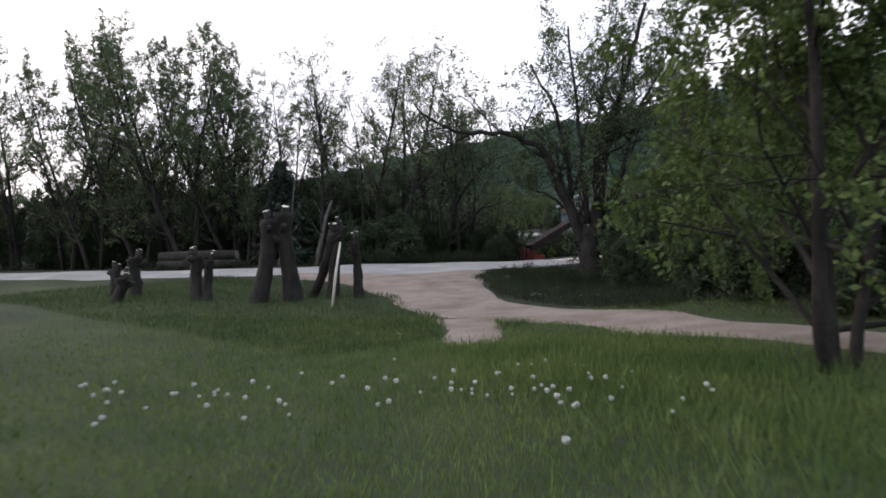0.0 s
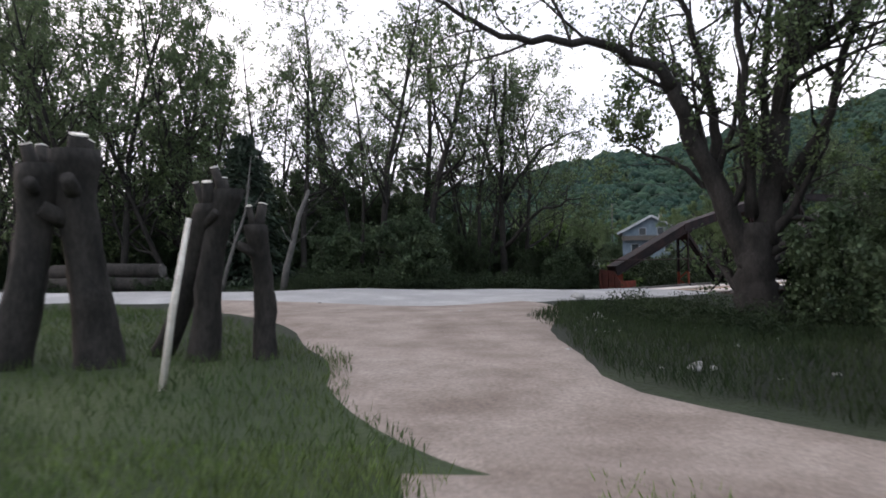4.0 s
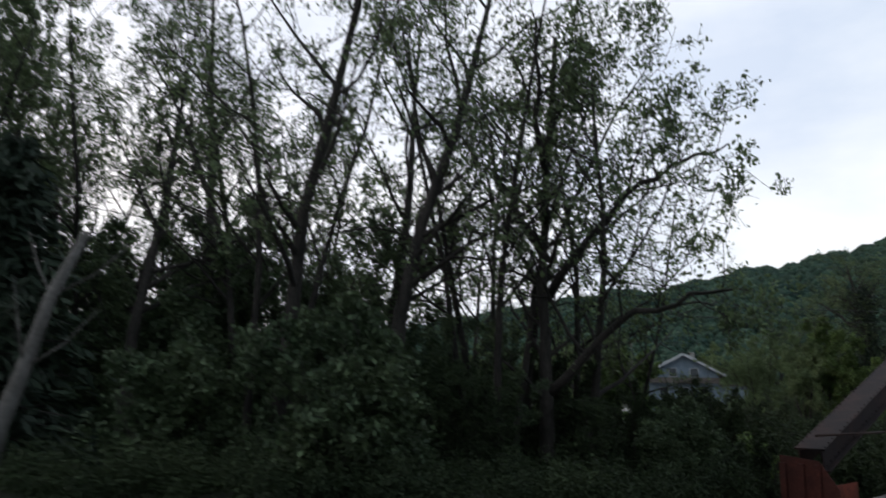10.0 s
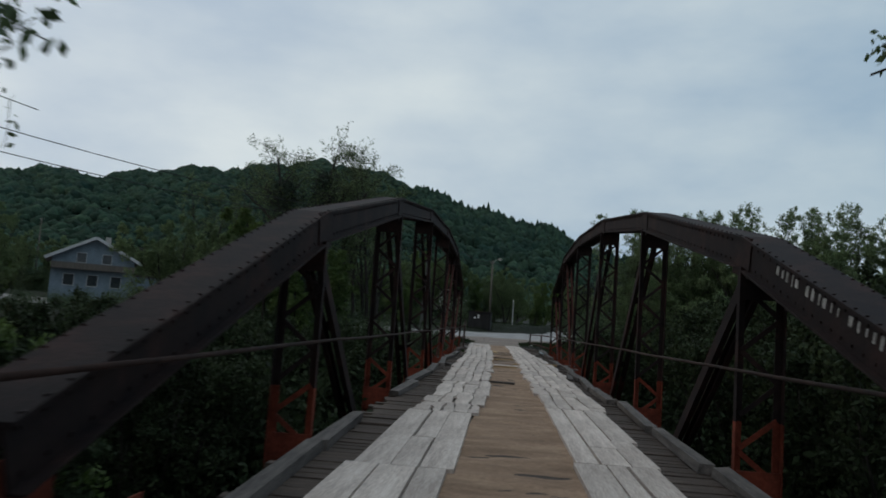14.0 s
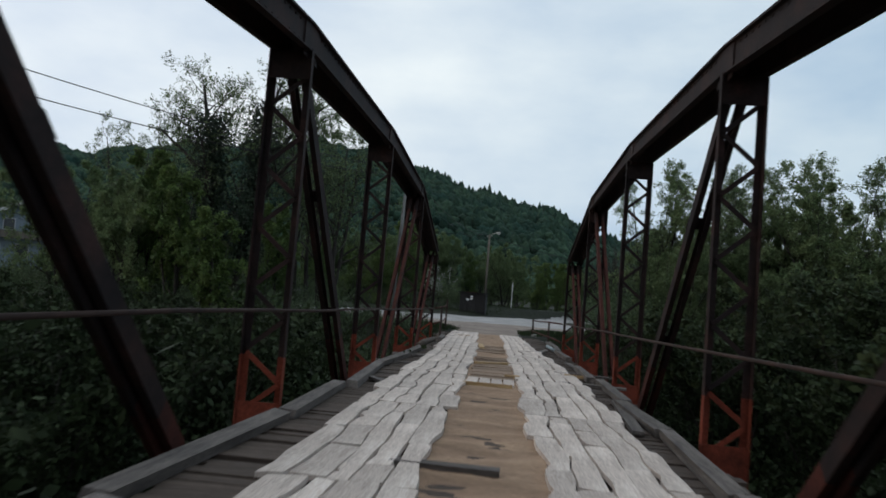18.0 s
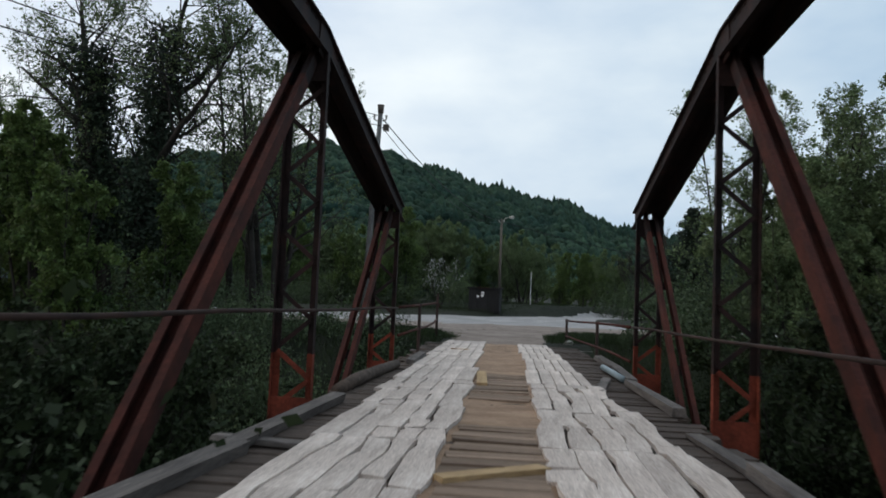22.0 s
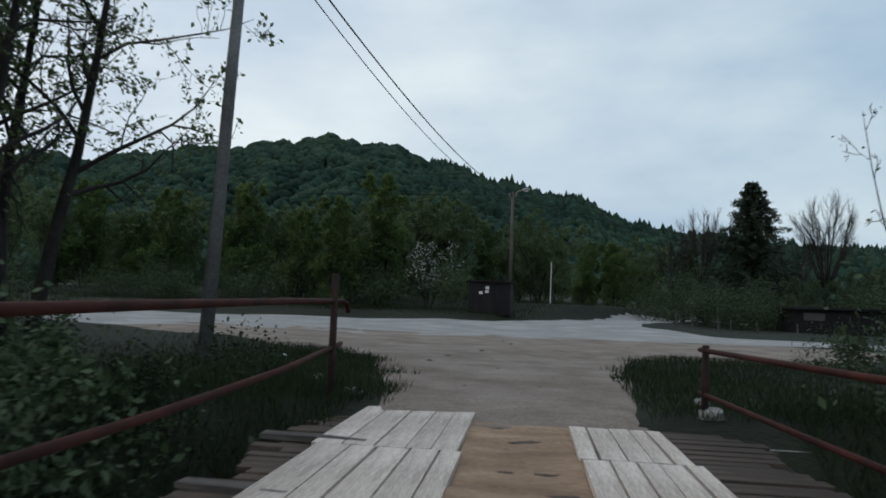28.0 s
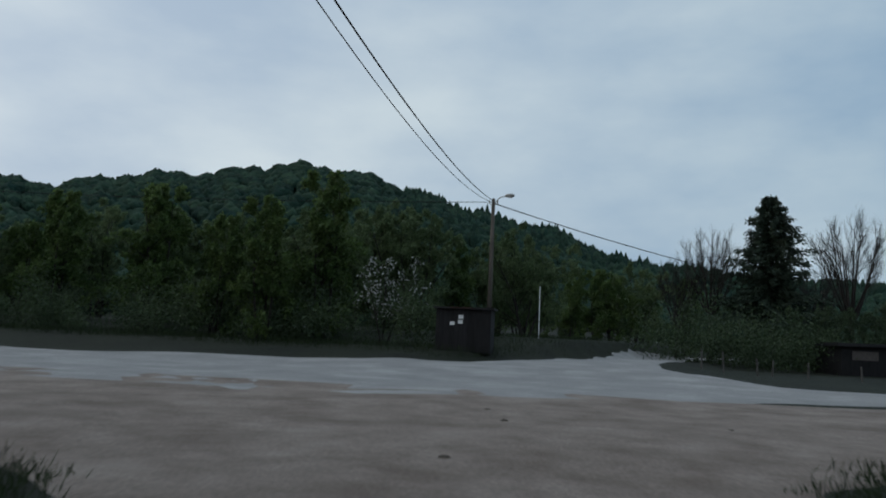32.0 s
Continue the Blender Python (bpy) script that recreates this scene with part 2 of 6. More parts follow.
M["needle"] = mat("spruce_needle", (0.012, 0.022, 0.014), (0.030, 0.046, 0.026), 1.0, 0.7, bump=0, island=0.25)
M["forest"] = mat("hill_forest", (0.013, 0.031, 0.025), (0.036, 0.062, 0.038), 0.05, 0.95, fine=0.9, bump=0.9, bump_dist=1.0, island=0.3, coords="Object", spec=0.1)
M["water"] = mat("river_water", (0.010, 0.014, 0.012), (0.020, 0.026, 0.022), 0.4, 0.08, fine=2.0, bump=0.15, spec=0.5)
M["pole_concrete"] = mat("dark_pole_concrete", (0.10, 0.10, 0.10), (0.18, 0.18, 0.175), 1.5, 0.9, fine=20, bump=0.3)
M["concrete"] = mat("grey_concrete", (0.22, 0.215, 0.20), (0.36, 0.35, 0.33), 1.5, 0.9, fine=20, bump=0.3)


# ---- mesh helpers ----
class Build:
    """Collects vertices and faces for one mesh."""

    def __init__(self):
        self.v, self.f = [], []

    def add(self, verts, faces):
        base = len(self.v)
        self.v.extend(tuple(p) for p in verts)
        self.f.extend(tuple(i + base for i in face) for face in faces)
        return self

    def box(self, a, b, m=None, jitter=0.0, rng=random):
        (x0, y0, z0), (x1, y1, z1) = a, b
        pts = [Vector((x + rng.uniform(-jitter, jitter), y + rng.uniform(-jitter, jitter), z + rng.uniform(-jitter, jitter) * 0.5))
               for z in (z0, z1) for y in (y0, y1) for x in (x0, x1)]
        if m is not None:
            pts = [m @ p for p in pts]
        return self.add(pts, [(0, 2, 3, 1), (4, 5, 7, 6), (0, 1, 5, 4), (1, 3, 7, 5), (3, 2, 6, 7), (2, 0, 4, 6)])

    def beam(self, p, q, w, d, side=(1, 0, 0)):
        """A square bar from p to q, w wide along side and d deep across it."""
        p, q = Vector(p), Vector(q)
        t = (q - p).normalized()
        s = (Vector(side) - t * t.dot(Vector(side))).normalized() * (w / 2)
        u = t.cross(s).normalized() * (d / 2)
        pts = [e + a * s + b * u for e in (p, q) for a, b in ((-1, -1), (1, -1), (1, 1), (-1, 1))]
        return self.add(pts, [(3, 2, 1, 0), (4, 5, 6, 7), (0, 1, 5, 4), (1, 2, 6, 5), (2, 3, 7, 6), (3, 0, 4, 7)])

    def profile(self, p, q, outline, side=(1, 0, 0)):
        """Extrudes an outline of (across, up) points from p to q."""
        p, q = Vector(p), Vector(q)
        t = (q - p).normalized()
        s = (Vector(side) - t * t.dot(Vector(side))).normalized()
        u, n = s.cross(t), len(outline)
        self_pts = [e + s * a + u * c for e in (p, q) for a, c in outline]
        return self.add(self_pts, [(k, (k + 1) % n, n + (k + 1) % n, n + k) for k in range(n)] + [tuple(range(n))[::-1], tuple(range(n, 2 * n))])

    def tube(self, points, radii, sides=6, caps=True):
        pts = [Vector(p) for p in points]
        base, ring = len(self.v), []
        for i, p in enumerate(pts):
            t = (pts[min(i + 1, len(pts) - 1)] - pts[max(i - 1, 0)]).normalized()
            ref = Vector((1, 0, 0)) if abs(t.x) < 0.8 else Vector((0, 1, 0))
            a = t.cross(ref).normalized()
            b = t.cross(a)
            for k in range(sides):
                g = 2 * math.pi * k / sides
                self.v.append(tuple(p + (a * math.cos(g) + b * math.sin(g)) * radii[i]))
        for i in range(len(pts) - 1):
            for k in range(sides):
                k2 = (k + 1) % sides
                self.f.append((base + i * sides + k, base + i * sides + k2, base + (i + 1) * sides + k2, base + (i + 1) * sides + k))
        if caps:
            self.f.append(tuple(base + k for k in range(sides))[::-1])
            self.f.append(tuple(base + (len(pts) - 1) * sides + k for k in range(sides)))
        return self

    def mesh(self, name, material=None, smooth=False):
        me = bpy.data.meshes.new(name)
        me.from_pydata(self.v, [], self.f)
        if material:
            me.materials.append(material)
        if smooth:
            me.polygons.foreach_set("use_smooth", [True] * len(me.polygons))
        me.update()
        return me


def part(name, build, material, parent=None, label="", smooth=False):
    me = build if isinstance(build, bpy.types.Mesh) else build.mesh(name, material, smooth)
    ob = new(name, me)
    if parent:
        ob.parent = parent
    if label:
        tagged(ob, label)
    return ob


def thing(name, label, category, group="", kind="", at=(0, 0, 0)):
    ob = new(name)
    ob.empty_display_size = 0.3
    ob.location = at
    return tagged(ob, label, category, group, kind)


def quads_mesh(name, centres, ax, ay, material):
    """Many free quads in one mesh, from arrays of centres and half axes."""
    n = len(centres)
    v = np.stack([centres - ay, centres + ax * 0.55, centres + ay, centres - ax * 0.55], 1).reshape(-1, 3)
    me = bpy.data.meshes.new(name)
    me.vertices.add(4 * n), me.loops.add(4 * n), me.polygons.add(n)
    me.vertices.foreach_set("co", v.astype(np.float32).ravel())
    me.loops.foreach_set("vertex_index", np.arange(4 * n, dtype=np.int32))
    me.polygons.foreach_set("loop_start", np.arange(0, 4 * n, 4, dtype=np.int32))
    me.materials.append(material)
    me.update(calc_edges=True)
    return me


# ---- ground ----
def smooth01(a, b, x):
    t = np.clip((x - a) / (b - a), 0, 1)
    return t * t * (3 - 2 * t)


HILL_AZ = np.array([-180, -140, -100, -60, -30, -19, -13, -9.9, -7.5, -3.8, 0.5, 4.8, 9.1, 12.6, 16.8, 21.6, 27.7, 32, 36, 41, 47, 55, 65, 90, 120, 180])
HILL_EL = np.array([3, 3, 3.5, 3.5, 3.5, 3.9, 4.75, 5.0, 5.4, 7.1, 7.75, 8.8, 10.1, 10.8, 10.9, 9.85, 9.05, 7.85, 7.95, 6.95, 5.9, 4.2, 3.0, 2.2, 2.0, 2.3])


def height(x, y):
    """The lie of the land: river gully under the bridge, meadow, far hills."""
    x, y = np.asarray(x, float), np.asarray(y, float)
    bank_near = -12.6 - 0.9 * (1 - smooth01(2.6, 4.5, np.abs(x))) + 0.06 * (x + 2) - 5.0 * smooth01(4, 24, -x) + 2.0 * smooth01(2, 8, x)
    bank_far = 34.0 + 0.04 * x + 1.2 * (1 - smooth01(2.6, 4.5, np.abs(x)))
    gully = smooth01(0, 7, y - bank_near) * (1 - smooth01(-8, 0, y - bank_far))
    z = 0.02 - 4.6 * gully * (1 - 0.0 * x)
    z = z - 0.55 * np.exp(-(((x - 10) / 9) ** 2 + ((y + 34.5) / 8) ** 2))
    z = z + 0.55 * smooth01(42, 52, -y) * smooth01(8, 24, x)
    z = z - 0.9 * np.exp(-(((x - 6.5) / 3.5) ** 2 + ((y + 17) / 5.5) ** 2))
    bank = -0.466 * (x + 14) + 0.885 * (y + 30.2)
    z = z + 0.22 * smooth01(-4.5, -1.0, bank) * (1 - smooth01(6, 10, bank)) * (1 - smooth01(-6.5, -1.0, x))
    z = z + 0.05 * np.sin(x * 0.7 + 1.3 * np.sin(y * 0.31)) * np.cos(y * 0.53)
    dx, dy = x, y - 35
    r, az = np.hypot(dx, dy), np.degrees(np.arctan2(-dx, dy))
    verge_x = np.interp(y, (62, 66, 72, 80, 88.5, 95, 130), (-14, -6, -0.8, 3.3, 7.8, 11, 20))
    spit_x = np.interp(y, (60, 70, 80, 91, 110), (6.4, 6.5, 8.5, 12.5, 20))
    z = z + 0.25 * smooth01(59, 70, y) * (1 - smooth01(0.0, 2.5, x - spit_x))
    z = z + (0.37 * smooth01(65, 72, y) + 0.7 * smooth01(73, 84, y)) * (1 - smooth01(-1.2, 0.1, x - verge_x))
    crest = 600 * np.tan(np.radians(0.985 * np.interp(az, HILL_AZ, HILL_EL))) * (1 + 0.02 * np.sin(az * 1.3) + 0.012 * np.sin(az * 3.7))
    rise = 0.55 * smooth01(80, 600, r) + 0.45 * smooth01(80, 330, r) * r / 600 * (r < 600) + 0.45 * (r >= 600)
    return z + crest * rise * (1 - 0.75 * smooth01(640, 1600, r))


def axis(lo, hi, step, far, grow=1.28):
    inner = list(np.arange(lo, hi + step / 2, step))
    s, out_hi, out_lo = step, [hi], [lo]
    while out_hi[-1] < far:
        s *= grow
        out_hi.append(out_hi[-1] + s), out_lo.append(out_lo[-1] - s)
    return np.array(out_lo[:0:-1] + inner + out_hi[1:])


gx, gy = axis(-40, 40, 0.8, 2600), axis(-62, 95, 0.8, 2600)
GX, GY = np.meshgrid(gx, gy)
GZ = height(GX, GY)
nx, ny = len(gx), len(gy)
idx = np.arange(nx * ny).reshape(ny, nx)
faces = np.stack([idx[:-1, :-1], idx[:-1, 1:], idx[1:, 1:], idx[1:, :-1]], -1).reshape(-1, 4)
me = bpy.data.meshes.new("ground")
me.from_pydata(np.stack([GX, GY, GZ], -1).reshape(-1, 3).tolist(), [], faces.tolist())
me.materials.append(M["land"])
me.polygons.foreach_set("use_smooth", [True] * len(me.polygons))
ground = tagged(new("ground", me), "grassy valley floor with a river gully and wooded hills", "ground", kind="structure")


def gz(x, y):
    """Height of the ground sheet as drawn, between its grid points."""
    i, j = int(np.clip(np.searchsorted(gx, x) - 1, 0, nx - 2)), int(np.clip(np.searchsorted(gy, y) - 1, 0, ny - 2))
    u, v = (x - gx[i]) / (gx[i + 1] - gx[i]), (y - gy[j]) / (gy[j + 1] - gy[j])
    return float((GZ[j, i] * (1 - u) + GZ[j, i + 1] * u) * (1 - v) + (GZ[j + 1, i] * (1 - u) + GZ[j + 1, i + 1] * u) * v)


def catmull(points, step=0.8):
    p = [np.array(q, float) for q in points]
    p = [2 * p[0] - p[1], *p, 2 * p[-1] - p[-2]]
    out = []
    for a, b, c, d in zip(p, p[1:], p[2:], p[3:]):
        n = max(2, int(np.linalg.norm(c[:2] - b[:2]) / step))
        for t in np.linspace(0, 1, n, endpoint=False):
            out.append(0.5 * (2 * b + (c - a) * t + (2 * a - 5 * b + 4 * c - d) * t * t + (3 * b - a - 3 * c + d) * t**3))
    return out + [p[-2]]


def ribbon(name, points, material, label, lift=0.03, wobble=0.25, seed=1, floor=None):
    """A road sheet along points of x, y, half width left, half width right."""
    rng = np.random.RandomState(seed)
    line = catmull(points)
    cols = 13
    b = Build()
    na, nb = rng.uniform(-1, 1, len(line) + 8), rng.uniform(-1, 1, len(line) + 8)
    na, nb = np.convolve(na, [0.25, 0.5, 0.25], "same"), np.convolve(nb, [0.25, 0.5, 0.25], "same")
    for i, p in enumerate(line):
        t = line[min(i + 1, len(line) - 1)][:2] - line[max(i - 1, 0)][:2]
        t = t / np.linalg.norm(t)
        s = np.array([-t[1], t[0]])
        wl_, wr_ = p[2] + wobble * na[i + 4], p[3] + wobble * nb[i + 4]
        for k in range(cols):
            u = k / (cols - 1)
            q = p[:2] + s * (wl_ - u * (wl_ + wr_))
            edge = min(u, 1 - u) * (cols - 1)
            rise = lift if edge >= 1 else -0.03
            z = gz(q[0], q[1]) + (rise if 1 < i < len(line) - 2 else min(rise, -0.06 + 0.05 * min(i, len(line) - 1 - i)))
            b.v.append((q[0], q[1], max(z, floor) if floor is not None and q[1] < 36.6 else z))
    for i in range(len(line) - 1):
        for k in range(cols - 1):
            o = i * cols + k
            b.f.append((o, o + 1, o + cols + 1, o + cols))
    return tagged(part(name, b, material, smooth=True), label, "road", kind="structure")


ribbon("road_near", [(-62, -46, 2.8, 2.8), (-40, -40.0, 2.8, 2.8), (-25, -34.8, 2.7, 2.8), (-14, -30.2, 2.6, 2.8), (-7.6, -26.2, 2.3, 2.8), (-4.3, -21.8, 1.5, 4.4),
                     (-2.1, -17.6, 0.8, 2.9), (-0.35, -14.0, 1.6, 2.1), (-0.15, -12.7, 1.6, 2.0)], M["road"], "pale worn gravel road curving to the bridge", 0.06, seed=3)
ribbon("track", [(-5.0, -22.6, 2.4, 5.2), (-1.4, -24.6, 4.3, 4.9), (3.5, -28.3, 2.4, 2.3), (7.3, -31.1, 1.7, 1.8), (10.2, -31.8, 1.6, 1.6), (13.2, -32.1, 1.35, 1.25), (16.0, -33.5, 1.3, 1.2), (19.2, -35.1, 1.05, 1.0),
                 (27, -38.0, 1.1, 1.1), (44, -41, 1.1, 1.1)], M["dirt"], "bare dirt track crossing the meadow", 0.04, 0.3, seed=5)
ribbon("track_spur", [(8.6, -32.2, 1.2, 1.2), (10.0, -33.8, 1.1, 1.1), (11.2, -35.1, 0.85, 0.8), (12.3, -36.3, 0.6, 0.6), (13.6, -38.0, 0.2, 0.15)], M["dirt"], "worn dirt wheel path into the grass", 0.03, 0.5, seed=8)
ribbon("road_exit", [(-0.6, 34.2, 1.6, 1.55), (-0.65, 35.0, 1.65, 1.6), (-0.7, 38.8, 2.35, 2.1), (-0.7, 42.0, 3.3, 2.4), (-0.7, 44.6, 6.2, 3.2), (-0.6, 46.6, 8.8, 6.2), (-0.4, 50, 14, 12), (-0.4, 57, 17, 14)], M["dirt"], "dusty gravel apron leading off the bridge", 0.05, 0.2, seed=9, floor=-0.046)
ribbon("road_far", [(-120, 86, 3.2, 4.5), (-60, 72, 3.4, 5.5), (-32, 63.5, 3.6, 7.0), (-18, 60.0, 5.0, 8), (-7, 60.5, 6.5, 9.5), (2, 62, 7.5, 9), (8, 61.2, 4.0, 4.5), (12, 60.3, 2.7, 2.9), (26, 56.5, 2.7, 2.9), (50, 50, 2.8, 3.0), (110, 38, 3, 3)],
       M["road"], "pale worn asphalt road along the far bank", 0.05, seed=10)
ribbon("side_road", [(0.5, 64, 4.6, 6.0), (2.6, 72, 3.2, 3.9), (5.2, 80, 1.75, 2.6), (9.6, 91, 1.0, 2.0), (16, 104, 1.0, 2.0), (24, 116, 1.0, 2.0)], M["road"], "narrow side road leaving the junction", 0.06, seed=11)
b = Build()
for i in range(41):
    for k in range(2):
        x = -200 + i * 10
        b.v.append((x, (-22 if k == 0 else 40), -3.75))
for i in range(40):
    b.f.append((2 * i, 2 * i + 2, 2 * i + 3, 2 * i + 1))
tagged(part("water", b, M["water"]), "dark slow river water under the bridge", "water", kind="structure")


# ---- bridge ----
XL, XR = -2.68, 2.56
KNOTS = [(-12.9, 0.86), (-7.3, 2.62), (-1.0, 3.82), (5.45, 4.54), (12.1, 4.82), (18.5, 4.66), (24.6, 3.42)]
BOT = -2.3   # the trusses reach well below the deck
bridge_rng = random.Random(4)


HAT = [(-0.23, 0.0), (0.23, 0.0), (0.23, -0.028), (0.18, -0.028), (0.18, -0.35), (0.255, -0.35), (0.255, -0.37), (0.16, -0.37),
       (0.16, -0.028), (-0.16, -0.028), (-0.16, -0.37), (-0.255, -0.37), (-0.255, -0.35), (-0.18, -0.35), (-0.18, -0.028), (-0.23, -0.028)]
CHANNEL = [(-0.035, -0.09), (0.035, -0.09), (0.035, -0.076), (-0.021, -0.076), (-0.021, 0.076), (0.035, 0.076), (0.035, 0.09), (-0.035, 0.09)]
EYE_BEAM = [(-0.15, 0.18), (0.15, 0.18), (0.15, 0.15), (0.015, 0.15), (0.015, -0.15), (0.15, -0.15), (0.15, -0.18), (-0.15, -0.18), (-0.15, -0.15), (-0.015, -0.15), (-0.015, 0.15), (-0.15, 0.15)]


def flip(outline):
    return [(-a, c) for a, c in outline][::-1]


def laced_post(parent, x, y, top):
    """Two angle legs across the bridge with zigzag lacing bars and red-primed feet."""
    legs = []
    for s in (-1, 1):
        angle = [(0.0, -0.015), (s * 0.09, -0.015), (s * 0.09, 0.085), (s * 0.078, 0.085), (s * 0.078, 0.0), (0.0, 0.0)]
        if s < 0:
            angle = angle[::-1]
        foot = Vector((x + s * 0.17, y - 0.035, BOT))
        leg = part("post", Build().profile(foot + Vector((0, 0, 0.55 - BOT)), (foot.x, foot.y, top), [(a, c) for a, c in angle]), M["rust"], parent)
        legs += [leg, part("post_foot", Build().profile(foot, foot + Vector((0, 0, 0.548 - BOT)), angle), M["rust_red"], parent, "red-primed foot of a steel post")]
    z, side = 0.62, 1
    while z < top - 0.45:
        part("lacing_bar", Build().beam((x - 0.2 * side, y - 0.066, z), (x + 0.2 * side, y - 0.066, z + 0.34), 0.055, 0.012, side=(0, 0, 1)), M["rust"], legs[0])
        z, side = z + 0.36, -side
    for z in (-2.1, -1.7, -1.3, -0.9, -0.5, -0.1, 0.26):
        part("lacing_bar", Build().beam((x - 0.2 * side, y - 0.066, z), (x + 0.2 * side, y - 0.066, z + 0.32), 0.06, 0.012, side=(0, 0, 1)), M["rust_red"], legs[1])
        side = -side
    part("gusset_plate", Build().box((x - 0.27, y - 0.09, -0.40), (x + 0.27, y - 0.076, 0.02)), M["rust_red"], legs[1])
    part("gusset_plate", Build().box((x - 0.27, y - 0.09, BOT - 0.2), (x + 0.27, y - 0.076, BOT + 0.45)), M["primer_lamp_red"], legs[1])
    part("gusset_plate", Build().box((x - 0.25, y - 0.09, top - 0.36), (x + 0.25, y - 0.076, top - 0.02)), M["rust"], legs[0])
    return legs


def truss(x, label):
    t = thing("bridge_truss", label, "bridge truss", "bridge trusses", at=(x, KNOTS[0][0], 0))
    loc = Matrix.Translation((-x, -KNOTS[0][0], 0))
    made = []
    inner = 1 if x < 0 else -1
    pts = [(x, y, z) for y, z in KNOTS]
    for i, (p, q) in enumerate(zip(pts, pts[1:])):
        d = (Vector(q) - Vector(p)).normalized()
        n = Vector((0, -d.z, d.y))
        q2 = Vector(q) + d * (0.75 if i == len(pts) - 2 else 0.02)
        chord = part("top_chord", Build().profile(p, q2, HAT), M["rust"], t)
        made.append(chord)
        b = Build()
        m = int((q2 - Vector(p)).length / 0.2)
        for k in range(m):
            c = Vector(p) + (q2 - Vector(p)) * ((k + 0.5) / m)
            for s in (-0.2, 0.2):
                e = c + Vector((s, 0, 0)) + n * 0.002
                b.box((e.x - 0.012, e.y - 0.012, e.z - 0.006), (e.x + 0.012, e.y + 0.012, e.z + 0.007))
            for h in (0.07, 0.30):
                e = c + Vector((inner * 0.183, 0, 0)) - n * h
                b.box((e.x - 0.008, e.y - 0.013, e.z - 0.013), (e.x + 0.008, e.y + 0.013, e.z + 0.013))
        tagged(part("rivets", b, M["rust"], chord), kind="stuff")
        if i < len(pts) - 2:
            b = Build().beam(Vector(q) - n * 0.20 - d * 0.3 + Vector((inner * 0.19, 0, 0)), Vector(q) - n * 0.26 + d * 0.3 + Vector((inner * 0.19, 0, 0)), 0.015, 0.46)
            part("joint_plate", b, M["rust"], chord)
    for y, z in KNOTS[1:]:
        made += laced_post(t, x, y, z - 0.36)
    # diagonals slope down towards the middle post
    for (ya, za), (yb, zb) in zip(KNOTS[1:], KNOTS[2:]):
        hi, lo = ((ya, za), yb) if ya < 8 else ((yb, zb), ya)
        for s in (-1, 1):
            a, e = Vector((x + s * 0.085, hi[0], hi[1] - 0.3)), Vector((x + s * 0.085, lo, BOT))
            cut = a.lerp(e, 0.55 if ya < 8 else 0.08)
            outline = CHANNEL if s < 0 else flip(CHANNEL)
            made.append(part("diagonal", Build().profile(a, cut, outline), M["rust"], t))
            made.append(part("diagonal_end", Build().profile(cut, e, outline), M["primer_lamp_red"], t, "red-primed lower length of a diagonal"))
        for f in (0.25, 0.5, 0.75):
            c = Vector((x, hi[0], hi[1] - 0.3)).lerp(Vector((x, lo, BOT)), f)
            d = (Vector((x, lo, BOT)) - Vector((x, hi[0], hi[1] - 0.3))).normalized()
            n = Vector((0, -d.z, d.y))
            part("batten_plate", Build().beam(c + n * 0.095 - d * 0.1, c + n * 0.095 + d * 0.1, 0.25, 0.01), M["rust"], made[-2])
    low = [(x, KNOTS[0][0], -0.42)] + [(x, y, BOT - 0.1) for y, z in KNOTS[1:]]
    for p, q in zip(low, low[1:]):
        made.append(part("bottom_chord", Build().profile(p, q, EYE_BEAM), M["rust"], t))
    made.append(part("bearing_block", Build().box((x - 0.42, -13.5, -0.75), (x + 0.42, -12.4, -0.32)), M["concrete"], t))
    plate = part("end_plate", Build().profile((x, -12.99, 0.0), (x, -12.97, 0.0), [(-0.44, -0.3), (0.44, -0.3), (0.44, 0.26), (0.16, 0.68), (-0.44, 0.74)]), M["primer_lamp_red"], t, "red-primed end plate of the truss")
    made.append(plate)
    for dx in (-0.38, -0.1, 0.14):
        part("stiffener", Build().box((x + dx - 0.045, -13.06, -0.3), (x + dx + 0.045, -12.992, 0.62)), M["primer_lamp_red"], plate)
    for s in (-1, 1):
        b = Build().profile((x + s * 0.27, -12.96, 0.0), (x + s * 0.285, -12.96, 0.0), [(0.0, -0.3), (1.3, -0.3), (1.3, 0.55), (0.0, 0.5)], side=(0, 1, 0))
        made.append(part("foot_gusset", b, M["rust_red"], t, "red-primed foot plate of the truss"))
    for o in made:
        o.matrix_parent_inverse = loc
    return t


truss(XL, "rusted riveted steel bridge truss with a curved top chord")
truss_right = truss(XR, "rusted riveted steel bridge truss with faint white graffiti")
d0 = (Vector((0, -7.3, 2.62)) - Vector((0, -12.9, 0.86))).normalized()
M["paint"] = mat("faded_paint", (0.20, 0.19, 0.18), (0.50, 0.48, 0.46), 9, 0.7, bump=0.1)
gr = random.Random(2)
for k in range(26):
    c = Vector((XR - 0.183, -11.5, 1.17)) + d0 * (k * 0.13)
    hgt, ln = gr.uniform(0.06, 0.11), gr.uniform(0.02, 0.07)
    if k % 7 != 6:
        g = part("paint_stroke", Build().beam(c, c + d0 * ln, 0.006, hgt), M["paint"], truss_right, "faded white paint stroke")
        g.matrix_parent_inverse = Matrix.Translation((-XR, 12.9, 0))


